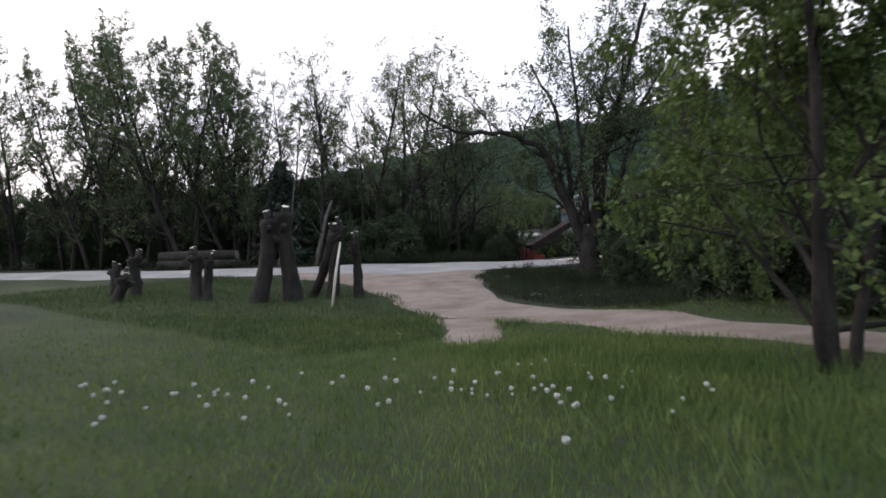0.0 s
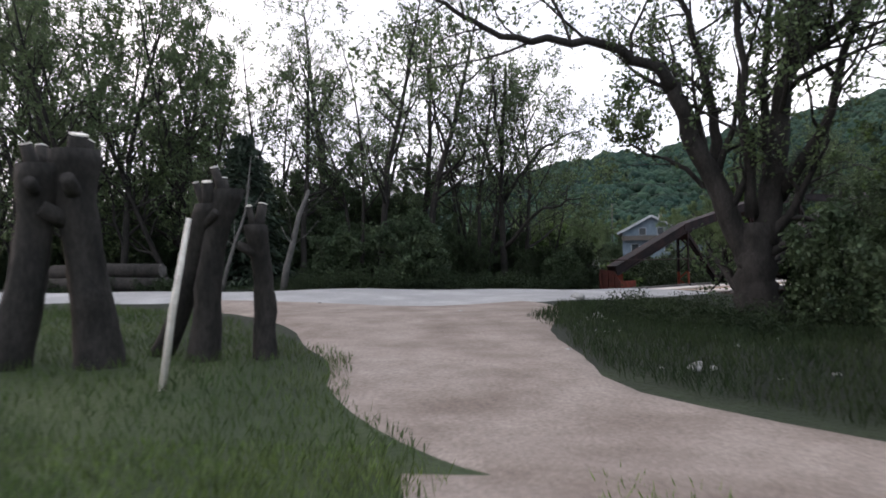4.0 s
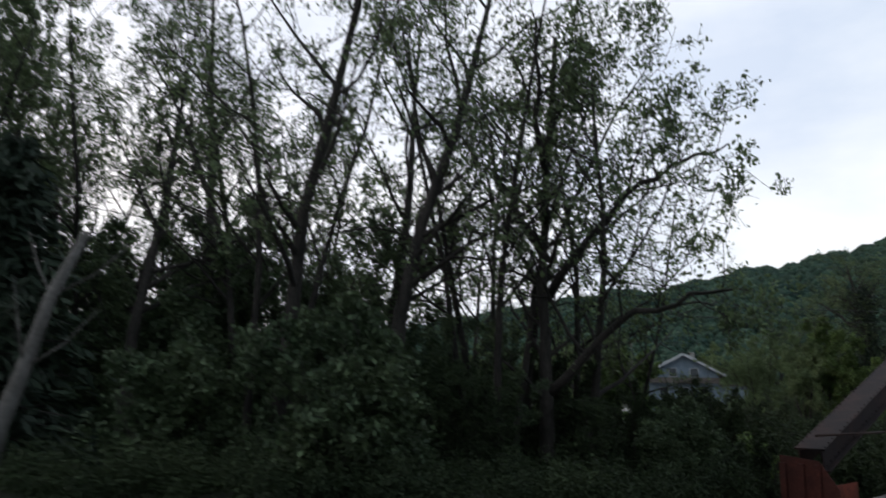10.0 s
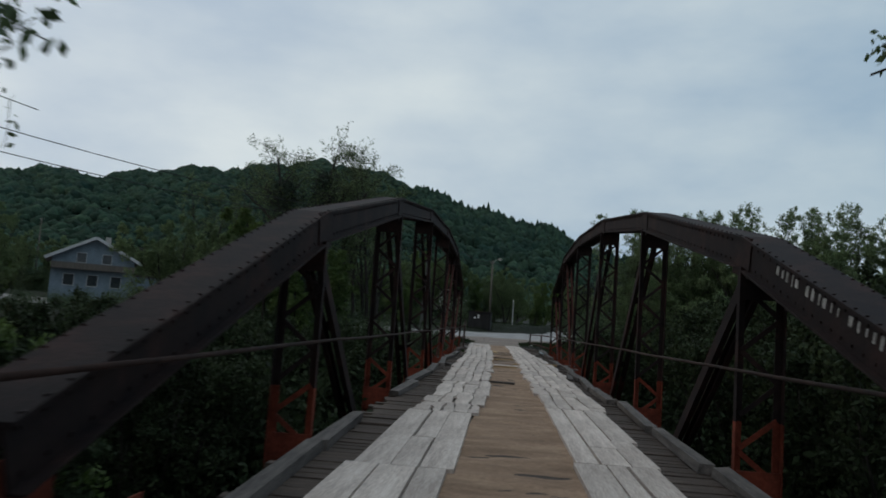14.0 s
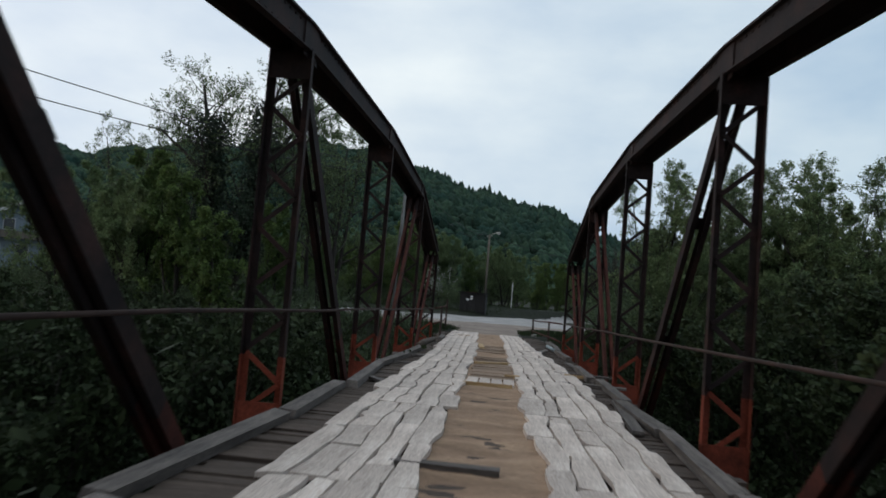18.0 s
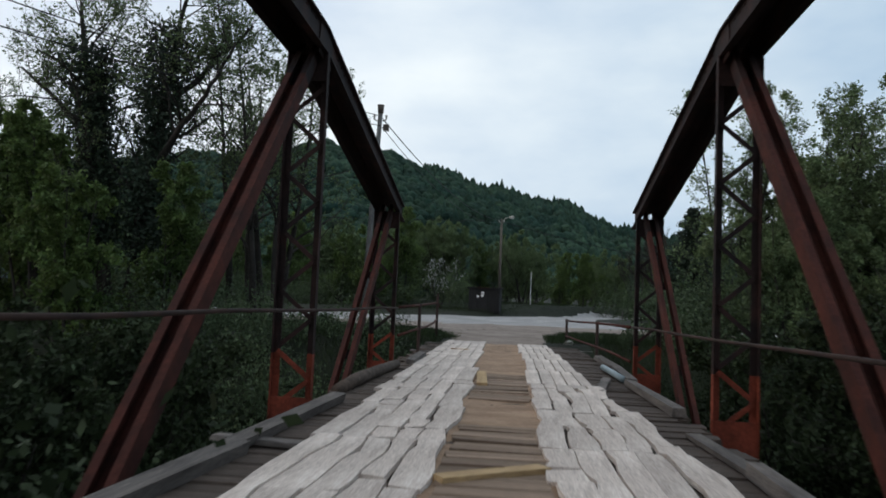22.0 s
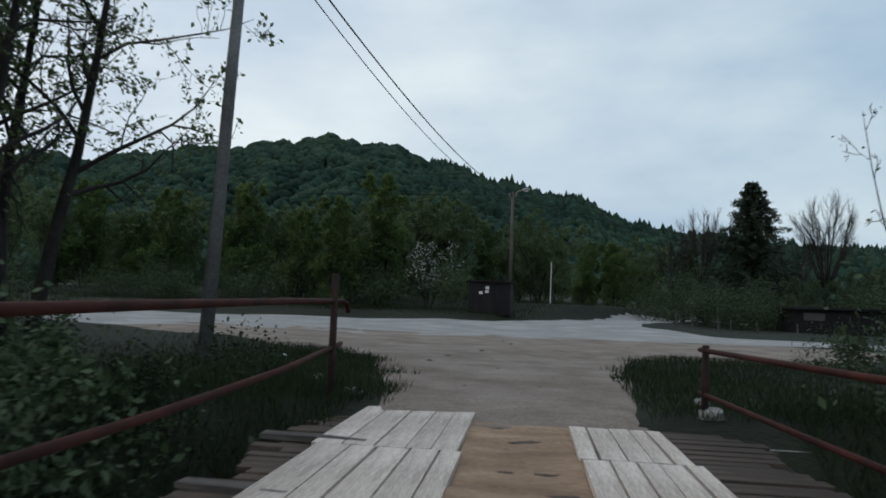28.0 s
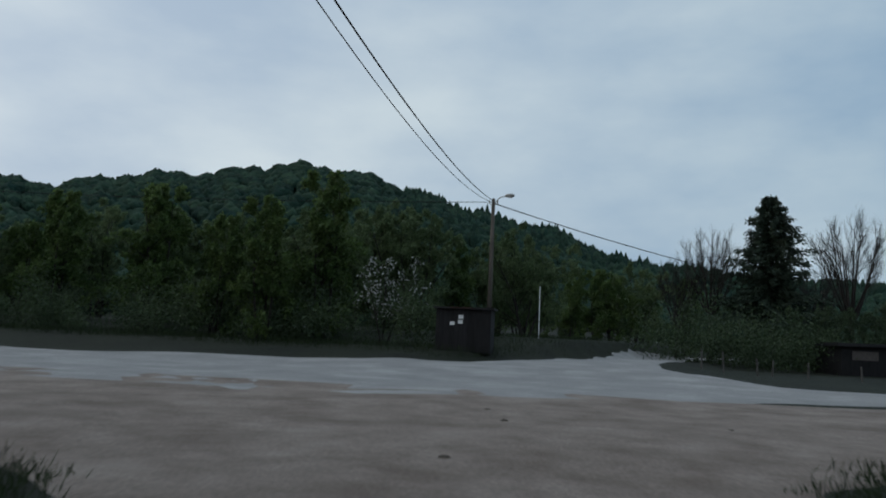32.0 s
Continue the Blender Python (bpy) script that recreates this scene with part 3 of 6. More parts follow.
def handrail(x, y0, y1, label, posts=(), low=None, z0=1.02, z1=1.02, bend=None, out=0.0, paint="rail", tall=0.05):
    t = thing("handrail", label, "railing", "bridge railings", at=(x, y0, 0))
    inv = Matrix.Translation((-x, -y0, 0))
    n = max(3, int(abs(y1 - y0) / 2.2))
    pts = [(x + out * (i / n) ** 2 + bridge_rng.uniform(-0.015, 0.015), y0 + (y1 - y0) * i / n, z0 + (z1 - z0) * i / n + bridge_rng.uniform(-0.015, 0.015)) for i in range(n + 1)]
    if bend:
        e = Vector(pts[-1])
        pts += [tuple(e + Vector((0.02, 0.14, -0.03))), tuple(e + Vector((0.03, 0.2, -0.14)))]
    bars = [part("top_rail", Build().tube(pts, [0.03 if low else 0.019] * len(pts), 8), M[paint], t, smooth=True)]
    if low:
        pl = [(p[0], p[1], low[0] + (low[1] - low[0]) * (i / n) ** 2 + 0.015 * math.sin(i * 1.7)) for i, p in enumerate(pts[: n + 1])]
        bars.append(part("lower_rail", Build().tube(pl, [0.03] * len(pl), 8), M[paint], t, smooth=True))
    for y in posts:
        f = (y - y0) / (y1 - y0)
        px = x + out * f * f
        b = Build().tube([(px, y, min(gz(px, y), -0.05) - 0.3), (px, y, z0 + (z1 - z0) * f + (tall if y == posts[-1] else 0.05))], [0.045, 0.042], 8)
        bars.append(part("post", b, M["rail"], t, smooth=True))
    for o in bars:
        o.matrix_parent_inverse = inv


handrail(-2.38, -13.4, 24.6, "thin rusted rail along the truss at hand height", z0=1.09, z1=1.1)
handrail(2.28, -13.4, 24.6, "thin rusted rail along the truss at hand height", z0=1.15, z1=0.92)
# The red of these two end rails is headlamp light put into the colour.
handrail(-2.36, 24.7, 35.4, "bent rusted pipe railing at the bridge end, reddened for headlamp light", (28.15, 34.8), (0.54, 0.68), 1.11, 1.22, bend=True, out=-0.34, paint="primer_lamp_red", tall=0.32)
handrail(2.24, 24.7, 35.6, "rusted pipe railing leaning at the bridge end, reddened for headlamp light", (29.7, 35.4), (0.24, 0.28), 0.9, 0.81, out=-0.58, paint="primer_lamp_red")

# deck: cross boards, two plank runways, edge timbers, girders
DECK0, DECK1 = -13.5, 34.9
LINE_Y = (-13.5, -7, 0, 10, 17, 25, 35)
LEFT_OUT, LEFT_IN = (-1.78, -1.67, -1.56, -1.78, -1.78, -2.03, -2.25), (-0.8, -0.7, -0.5, -0.52, -0.56, -0.76, -0.95)
RIGHT_IN, RIGHT_OUT = (0.6, 0.58, 0.52, 0.4, 0.33, 0.24, 0.0), (1.40, 1.45, 1.66, 1.70, 1.56, 1.22, 1.02)


def line_at(line, y):
    return float(np.interp(y, LINE_Y, line))


deck = thing("bridge_deck", "weathered timber bridge deck of crosswise boards", "bridge deck", at=(0, DECK0, 0))
deck_inv = Matrix.Translation((0, -DECK0, 0))
board_meshes = []
for k in range(7):
    r2 = random.Random(k)
    b = Build().box((-2.12 - r2.uniform(0, 0.3), -0.094, -0.055), (2.05 + r2.uniform(0, 0.3), 0.094, 0.0), jitter=0.009, rng=r2)
    board_meshes.append(b.mesh("cross_board", M["cross"]))
y, k = DECK0, 0
while y < DECK1 - 0.2:
    o = new("cross_board", board_meshes[k % 7])
    o.parent, o.matrix_parent_inverse = deck, deck_inv
    shift = 0.5 * (line_at(LEFT_IN, y) + line_at(RIGHT_IN, y)) * 0.8
    o.matrix_basis = pose(shift + bridge_rng.uniform(-0.06, 0.06), y + 0.1, -0.060 + bridge_rng.uniform(-0.010, 0.004), bridge_rng.uniform(-2, 2), bridge_rng.uniform(-0.25, 0.25), bridge_rng.uniform(-0.9, 0.9))
    y, k = y + 0.204, k + 1
for x in (-1.9, -0.95, 0.0, 0.95, 1.9):
    o = part("girder", Build().box((x - 0.09, DECK0, -0.5), (x + 0.09, DECK1, -0.125)), M["rust"], deck)
    o.matrix_parent_inverse = deck_inv

# trodden dirt lying between the two plank lines
rd = np.random.RandomState(31)
b, cols = Build(), 11
dirt_y = np.arange(DECK0 + 0.1, DECK1 - 0.05, 0.09)
lump = rd.normal(0, 1, (len(dirt_y), cols))
for _ in range(2):
    lump = (lump + np.roll(lump, 1, 0) + np.roll(lump, 1, 1) + np.roll(lump, -1, 0) + np.roll(lump, -1, 1)) / 5
wear = np.interp(dirt_y, (-13, -10, -7, 2, 9, 13, 15, 20, 30, 34), (0.0, 0.4, 1.0, 0.8, 1.0, 0.5, 0.9, 1.1, 1.0, 0.8))
for i, yy in enumerate(dirt_y):
    a, d = line_at(LEFT_IN, yy) - 0.05, line_at(RIGHT_IN, yy) + 0.05
    for k in range(cols):
        u = k / (cols - 1)
        b.v.append((a + (d - a) * u, yy, -0.058 + 0.010 * wear[i] + 0.004 * math.cos((yy - DECK0) * 2 * math.pi / 0.204) + 0.006 * lump[i, k] / 0.25 + 0.010 * abs(2 * u - 1) ** 3))
for i in range(len(dirt_y) - 1):
    for k in range(cols - 1):
        o = i * cols + k
        b.f.append((o, o + 1, o + cols + 1, o + cols))
tagged(part("packed_dirt", b, M["deck_dirt"], smooth=True), "thin tan dirt trodden over the deck boards", "dirt", kind="stuff")

runways = [thing("plank_runway", "worn line of pale lengthwise planks on the deck", "planks", "plank wheel lines", at=(0, DECK0, 0)) for _ in range(2)]
run_inv = Matrix.Translation((0, -DECK0, 0))


def plank(x0, x1, y0, y1, rough, r, wander=None):
    """One board between two long edges that may wander with the grain, with ragged ends."""
    b, n = Build(), 6
    ends = [r.uniform(-0.05, 0.05) * rough for _ in range(4)]
    taper = [r.uniform(0, 0.035) * rough if r.random() < 0.3 else 0 for _ in range(4)]
    lx, ly, w, ln = (x0 + x1) / 2, (y0 + y1) / 2, x1 - x0, y1 - y0
    chip = r.randrange(8) if rough > 1 else 9
    for i in range(n + 1):
        u = i / n
        e0 = ends[0] if i == 0 else ends[2] if i == n else 0
        e1 = ends[1] if i == 0 else ends[3] if i == n else 0
        yy = -ln / 2 + ln * u
        wa, wc = wander(ly + yy) if wander else (0, 0)
        a = -w / 2 + wa + taper[0] * (1 - u) ** 2 + taper[2] * u ** 2 + (0.035 if i == chip and 0 < i < n else 0)
        c = w / 2 + wc - taper[1] * (1 - u) ** 2 - taper[3] * u ** 2 - r.uniform(0, 0.003)
        b.v += [(a, yy + e0, 0), (c, yy + e1, 0), (c - 0.004, yy + e1, 0.045), (a + 0.004, yy + e0, 0.045)]
    for i in range(n):
        o = 4 * i
        for p, q in ((0, 1), (1, 2), (2, 3), (3, 0)):
            b.f.append((o + p, o + p + 4, o + q + 4, o + q))
    b.f += [(0, 1, 2, 3), (4 * n + 3, 4 * n + 2, 4 * n + 1, 4 * n)]
    o = part("plank", b, M["plank"], runways[0 if lx < 0 else 1])
    o.matrix_parent_inverse = run_inv
    o.matrix_basis = pose(lx, ly, -0.046 + r.uniform(0, 0.006) * rough, r.uniform(-0.15, 0.15) * rough, r.uniform(-0.5, 0.5) * rough, r.uniform(-0.3, 0.3) * rough)


pr = random.Random(21)
for outer, inner, left_side, yb in ((LEFT_OUT, LEFT_IN, True, DECK1 + 0.1), (RIGHT_IN, RIGHT_OUT, False, DECK1 - 0.6)):
    bands = [(-13.4, -8.6, 3), (-8.6, -3.9, 3), (-3.9, -2.6, 5), (-2.6, 2.2, 4), (2.2, 6.6, 5), (6.6, 11.4, 5), (11.4, 16.2, 5), (16.2, 21.8, 5), (21.8, 24.4, 5), (24.4, 27.6, 5), (27.6, 29.9, 5), (29.9, 32.6, 5), (32.6, yb, 5)]
    if not left_side:
        bands = [(-13.4, -7.6, 3), (-7.6, -2.2, 3), (-2.2, 2.6, 4)] + bands[4:]
    for s0, s1, cols in bands:
        tidy = s0 < -4 or s0 > 21
        cuts = [c + (pr.uniform(-0.13, 0.13) if 0 < c < cols else 0) for c in range(cols + 1)]
        phase = [pr.uniform(0, 6.28) for _ in range(cols + 1)]
        sway = [0 if tidy else pr.choice((0.008, 0.02, 0.032)) for _ in range(cols + 1)]
        for c in range(cols):
            y = s0

            def wander(yy, c=c, phase=phase, sway=sway):
                return tuple(sway[e] * (math.sin(yy * 2.1 + phase[e]) + 0.5 * math.sin(yy * 5.3 + 2 * phase[e])) for e in (c, c + 1))

            while y < s1 - 0.3:
                ln = s1 - s0 if tidy and pr.random() < 0.8 else pr.choice((pr.uniform(0.4, 0.8), pr.uniform(0.9, 1.6), pr.uniform(1.2, 2.5), pr.uniform(1.6, 3.0)))
                y1 = min(y + ln, s1)
                if s1 - y1 < 0.4:
                    y1 = s1
                ym = (y + y1) / 2
                a, d = line_at(outer, ym), line_at(inner, ym)
                w = (d - a) / cols
                jog = pr.uniform(-0.012, 0.012) if tidy else pr.uniform(-0.006, 0.006)
                gap = pr.choice((0.002, 0.004, 0.007)) if tidy else pr.choice((0.0005, 0.001, 0.0015, 0.003, 0.009))
                rag = 0.016 if s0 < -4 else pr.choice((0.009, 0.011, 0.03))
                x0 = a + cuts[c] * w + gap + (jog if 0 < c else pr.uniform(-0.06, 0.03))
                x1 = a + cuts[c + 1] * w - gap + (jog if c < cols - 1 else pr.uniform(-0.05, 0.05))
                plank(x0, x1, y + pr.uniform(0, rag * 0.6), y1 - pr.uniform(0.008, rag), 0.4 if tidy else 1.25, pr, wander)
                y = y1
for k in range(4):
    plank(-0.50 + 0.22 * k, -0.50 + 0.22 * k + 0.205, 10.05 + 0.03 * k, 11.05, 0.6, pr)
# wide dusty boards laid bare across the middle
M["dusty_board"] = mat("dusty_brown_board", (0.15, 0.105, 0.075), (0.25, 0.18, 0.13), 1.6, 0.9, fine=22, stretch=(0.6, 5, 5), bump=0.35, bump_dist=0.006, per_object=0.3)
y = 11.12
while y < 23.2:
    wide = pr.choice((0.28, 0.36, 0.44)) if y < 15.6 else pr.choice((0.16, 0.2, 0.26))
    a, d = line_at(LEFT_IN, y) + 0.03, line_at(RIGHT_IN, y) - 0.03
    if y < 17.2 or 19.6 < y:
        b = Build().box((a - d) / 2 * Vector((1, 0, 0)) + Vector((pr.uniform(-0.03, 0.03), 0.012, 0)), (d - a) / 2 * Vector((1, 0, 0)) + Vector((pr.uniform(-0.03, 0.03), wide - 0.012, 0.035)), jitter=0.011, rng=pr)
        o = part("middle_board", b, M["dusty_board"], deck)
        o.matrix_parent_inverse = deck_inv
        o.matrix_basis = pose((a + d) / 2, y, -0.062 + pr.uniform(-0.004, 0.012), pr.uniform(-1.5, 1.5), pr.uniform(-0.6, 0.6), pr.uniform(-2.2, 2.2))
    y += wide
for x in (-2.22, 2.04):
    y = DECK0 + 0.2
    while y < DECK1 - 1.5:
        ll = bridge_rng.uniform(1.9, 4.0)
        if bridge_rng.random() < (0.94 if y < 14 or x < 0 else 0.5) and y < 27 and not (x < 0 and 17.2 < y < 24):
            b = Build().box((-0.085, -ll / 2, 0), (0.085, ll / 2, 0.105), jitter=0.025, rng=bridge_rng)
            o = part("edge_timber", b, M["timber"], deck)
            o.matrix_parent_inverse = deck_inv
            o.matrix_basis = pose(x + bridge_rng.uniform(-0.08, 0.08), y + ll / 2, -0.05, 0, bridge_rng.uniform(-5, 5), bridge_rng.uniform(-3.2, 3.2))
        y += ll + 0.08
for x, y, ang, ll in ((-1.95, 13.2, 84, 1.5), (-1.9, 9.3, 30, 0.9), (1.95, 16.4, 3, 2.2), (1.86, 7.6, -4, 3.2), (1.95, 13.9, 82, 1.3), (1.9, 11.6, 78, 1.2), (-2.0, 15.8, 80, 1.2), (1.5, 22.4, -9, 2.4), (-2.25, 28.8, 78, 0.9), (-2.3, 31.0, 84, 0.8),
                      (-2.2, 30.0, 70, 0.9), (-2.3, 32.9, 86, 1.0), (-0.35, 3.1, 88, 0.9)):
    b = Build().box((-0.08, -ll / 2, 0), (0.08, ll / 2, 0.045), jitter=0.012, rng=bridge_rng)
    tagged(part("loose_board", b, M["timber"]), "loose grey board lying on the bridge deck", "board", "loose boards").matrix_basis = pose(x, y, -0.045, 0, 0, ang)
# Fresh split wood, with some headlight yellow put into its colour.
M["fresh_wood"] = mat("fresh_split_wood", (0.30, 0.20, 0.10), (0.48, 0.34, 0.18), 2.0, 0.8, fine=18, stretch=(5, 0.6, 5), bump=0.3, bump_dist=0.006)
for x, y, ang, ll, wide in ((-0.1, 15.05, -52, 0.98, 0.075), (-0.54, 22.4, 3, 2.0, 0.09), (0.33, 11.95, 84, 0.3, 0.07), (1.72, 13.35, 86, 0.5, 0.06), (-0.12, 10.02, 88, 0.86, 0.03), (-1.5, 30.05, 80, 0.5, 0.07)):
    b = Build().box((-wide, -ll / 2, 0), (wide, ll / 2, 0.06), jitter=0.012, rng=bridge_rng)
    tagged(part("split_board", b, M["fresh_wood"]), "freshly split yellow wood piece lying on the deck", "board", "split wood pieces").matrix_basis = pose(x, y, -0.045, 0, 0, ang)
b = Build().tube([(1.93, 23.2, 0.02), (1.9, 24.4, 0.02), (1.86, 25.8, 0.02)], [0.06] * 3, 10)
tagged(part("water_pipe", b, mat("blue_grey_pipe", (0.17, 0.22, 0.25), (0.26, 0.32, 0.35), 3, 0.5, bump=0.1), smooth=True), "blue-grey pipe laid along the deck edge", "pipe")
b = Build().tube([(-2.34, 19.4, 0.01), (-2.36, 20.8, 0.03), (-2.33, 22.4, 0.025), (-2.28, 24.1, 0.02)], [0.08, 0.1, 0.095, 0.08], 12)
tagged(part("edge_log", b, M["cross"], smooth=True), "brown round log lying along the deck edge", "log")
for y in (-14.3, 27.0):
    b = Build().box((-3.0, y - 0.5, -5.0), (3.0, y + 0.7, -0.72))
    tagged(part("abutment", b, M["concrete"]), "grey concrete bridge abutment at the river bank", "abutment", kind="structure")
b = Build().box((-2.6, 34.4, -1.5), (2.6, 35.3, -0.14))
tagged(part("abutment", b, M["concrete"]), "grey concrete abutment under the deck end", "abutment", kind="structure")

# ---- trees ----
def grow(seed, tall, spread, stems=1, radius=0.16, limbs=11, bare=0.25, twigs=5, leaf=0.062, per_twig=9, lean=0.06, rise=0.55, subs=5, heavy=(), boughs=(), fine=0.005):
    """Branches and leaf places of one broadleaf tree standing at the origin."""
    r = random.Random(seed)
    b, tips = Build(), []

    def shoot(p, d, length, rad, level):
        n = (7, 5, 4, 3)[level]
        pts, rads, p, d = [p.copy()], [rad], p.copy(), d.normalized()
        for i in range(n):
            wob = (0.07, 0.17, 0.24, 0.3)[level]
            d = (d + Vector((r.gauss(0, wob), r.gauss(0, wob), r.gauss(0, wob) + 0.05 * (level > 0)))).normalized()
            p = p + d * (length / n)
            pts.append(p.copy())
            rads.append(max(rad * (1 - 0.86 * (i + 1) / n), fine))
        b.tube(pts, rads, (8, 5, 4, 3)[level], caps=level == 0)
        if level >= 2:
            tips.append((pts, level))
        if level == 3:
            return
        count = (limbs, subs, twigs)[level]
        for k in range(count):
            f = bare + (1 - bare) * (k + r.uniform(0.2, 0.9)) / count if level == 0 else 0.22 + 0.76 * (k + r.random()) / count
            f = min(f, 0.985)
            i = min(int(f * n), n - 1)
            q = pts[i].lerp(pts[i + 1], f * n - i)
            along = (pts[i + 1] - pts[i]).normalized()
            a = r.uniform(0, 2 * math.pi)
            ref = along.cross(Vector((math.cos(a), math.sin(a), 0.3))).normalized()
            up = (rise, 0.4, 0.3)[level]
            nd = ref * (1 - up * 0.6) + along * up + Vector((0, 0, 0.12))
            size = spread * (1.05 - 0.62 * f) if level == 0 else length * (0.55 - 0.2 * f)
            shoot(q, nd, size * r.uniform(0.75, 1.2), max(rads[i] * (0.5 if level == 0 else 0.55), 0.006), level + 1)

    for s in range(stems if tall else 0):
        a = 2 * math.pi * s / stems + r.uniform(-0.4, 0.4)
        off = Vector((math.cos(a), math.sin(a), 0)) * (radius * 1.3 if stems > 1 else 0)
        out = (0.20 if stems > 1 else 0) * r.uniform(0.6, 1.3)
        d = Vector((math.cos(a) * out + r.gauss(0, lean), math.sin(a) * out + r.gauss(0, lean), 1))
        shoot(off - Vector((0, 0, 0.5)), d, tall * r.uniform(0.85, 1.0) + 0.5, radius * r.uniform(0.75, 1), 0)
    for r0, r1, line in boughs:
        line = [Vector(p) for p in line]
        pts, rads = [], []
        for i, (p, q) in enumerate(zip(line, line[1:])):
            for k in range(4):
                f = (i + k / 4) / (len(line) - 1)
                pts.append(p.lerp(q, k / 4) + Vector((r.gauss(0, 0.05), r.gauss(0, 0.05), r.gauss(0, 0.04))) * (f > 0.05))
                rads.append(r0 + (r1 - r0) * f ** 0.7)
        pts.append(line[-1]), rads.append(r1)
        b.tube(pts, rads, 9)
        total = sum((q - p).length for p, q in zip(pts, pts[1:]))
        for k in range(int(total * 1.5)):
            f = 0.28 + 0.72 * (k + r.random()) / int(total * 1.5)
            i = min(int(f * (len(pts) - 1)), len(pts) - 2)
            along = (pts[i + 1] - pts[i]).normalized()
            a = r.uniform(0, 2 * math.pi)
            ref = along.cross(Vector((math.cos(a), math.sin(a), 0.3))).normalized()
            shoot(pts[i], ref * 0.75 + along * 0.5 + Vector((0, 0, 0.15)), spread * (1.0 if r0 > 0.1 else 0.45) * r.uniform(0.45, 0.8) * (1.15 - 0.5 * f), rads[i] * 0.42, 1)
    for z, way, length, rad in heavy:
        shoot(Vector((0, 0, z)), Vector(way), length, rad, 1)
        shoot(Vector((0, 0, z)) + Vector(way).normalized() * length * 0.45, Vector(way) + Vector((0.3, -0.2, 0.5)), length * 0.7, rad * 0.6, 1)
    rs = np.random.RandomState(seed)
    cs = []
    for pts, level in tips:
        n = per_twig if level == 3 else per_twig // 2
        q = np.array([tuple(p) for p in pts])
        t = rs.uniform(0.15, 1.0, n) * (len(q) - 1)
        i = np.minimum(t.astype(int), len(q) - 2)
        c = q[i] + (q[i + 1] - q[i]) * (t - i)[:, None] + rs.normal(0, 0.07, (n, 3))
        cs.append(c)
    c = np.concatenate(cs)
    n = len(c)
    ax = rs.normal(0, 1, (n, 3))
    ax /= np.linalg.norm(ax, axis=1, keepdims=True)
    ay = np.cross(ax, rs.normal(0, 1, (n, 3)))
    ay /= np.linalg.norm(ay, axis=1, keepdims=True)
    sz = rs.uniform(0.6, 1.25, (n, 1)) * leaf
    return b, (c, ax * sz, ay * sz)


def tree(name, label, x, y, seed, bark="bark", leafm="leaf", turn=0, sink=0.15, category="tree", group="", **kw):
    t = thing(name, label, category, group, at=(x, y, gz(x, y) - sink))
    t.rotation_euler.z = radians(turn)
    b, (c, ax, ay) = grow(seed, **kw)
    part("trunk", b, M[bark], t, smooth=True)
    if len(c):
        part("crown", quads_mesh("crown", c, ax, ay, M[leafm]), None, t)
    return t


def again(t, x, y, turn, scale=1.0, sink=0.15):
    o = copy_thing(t, pose(x, y, gz(x, y) - sink, 0, 0, turn))
    o.scale = (scale, scale, scale)
    return o


BANK = "spring trees along the river bank"
alder_a = tree("alder_tree", "tall slender tree with sparse spring leaves on the bank", -9.1, -16.4, 11, tall=13.8, spread=4.6, radius=0.2, limbs=16, bare=0.3, per_twig=7, leaf=0.058, group=BANK)
alder_b = tree("alder_tree", "slender many-stemmed tree with sparse spring leaves", -9.0, -12.9, 12, stems=3, tall=11.8, spread=3.8, radius=0.12, limbs=10, bare=0.32, per_twig=7, leaf=0.058, group=BANK)
alder_c = tree("alder_tree", "spreading bank tree with fresh thin foliage", -7.4, -12.6, 13, turn=150, stems=2, tall=9.6, spread=5.2, radius=0.14, limbs=12, bare=0.24, rise=0.4, per_twig=7, leaf=0.058, group=BANK)
dense = tree("dense_tree", "tall dark densely leaved tree on the bank", -19.5, -20.5, 14, stems=2, tall=14.5, spread=4.2, radius=0.2, limbs=17, bare=0.13, per_twig=13, leaf=0.07, group=BANK)
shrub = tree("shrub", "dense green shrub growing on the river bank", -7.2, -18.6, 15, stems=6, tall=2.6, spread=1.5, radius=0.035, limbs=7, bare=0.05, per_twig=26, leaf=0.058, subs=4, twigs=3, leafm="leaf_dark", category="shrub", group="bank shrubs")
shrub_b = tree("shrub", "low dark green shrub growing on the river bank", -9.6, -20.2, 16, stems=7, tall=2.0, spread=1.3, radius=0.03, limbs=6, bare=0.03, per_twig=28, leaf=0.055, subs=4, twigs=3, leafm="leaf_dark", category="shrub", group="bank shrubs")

tr = random.Random(77)


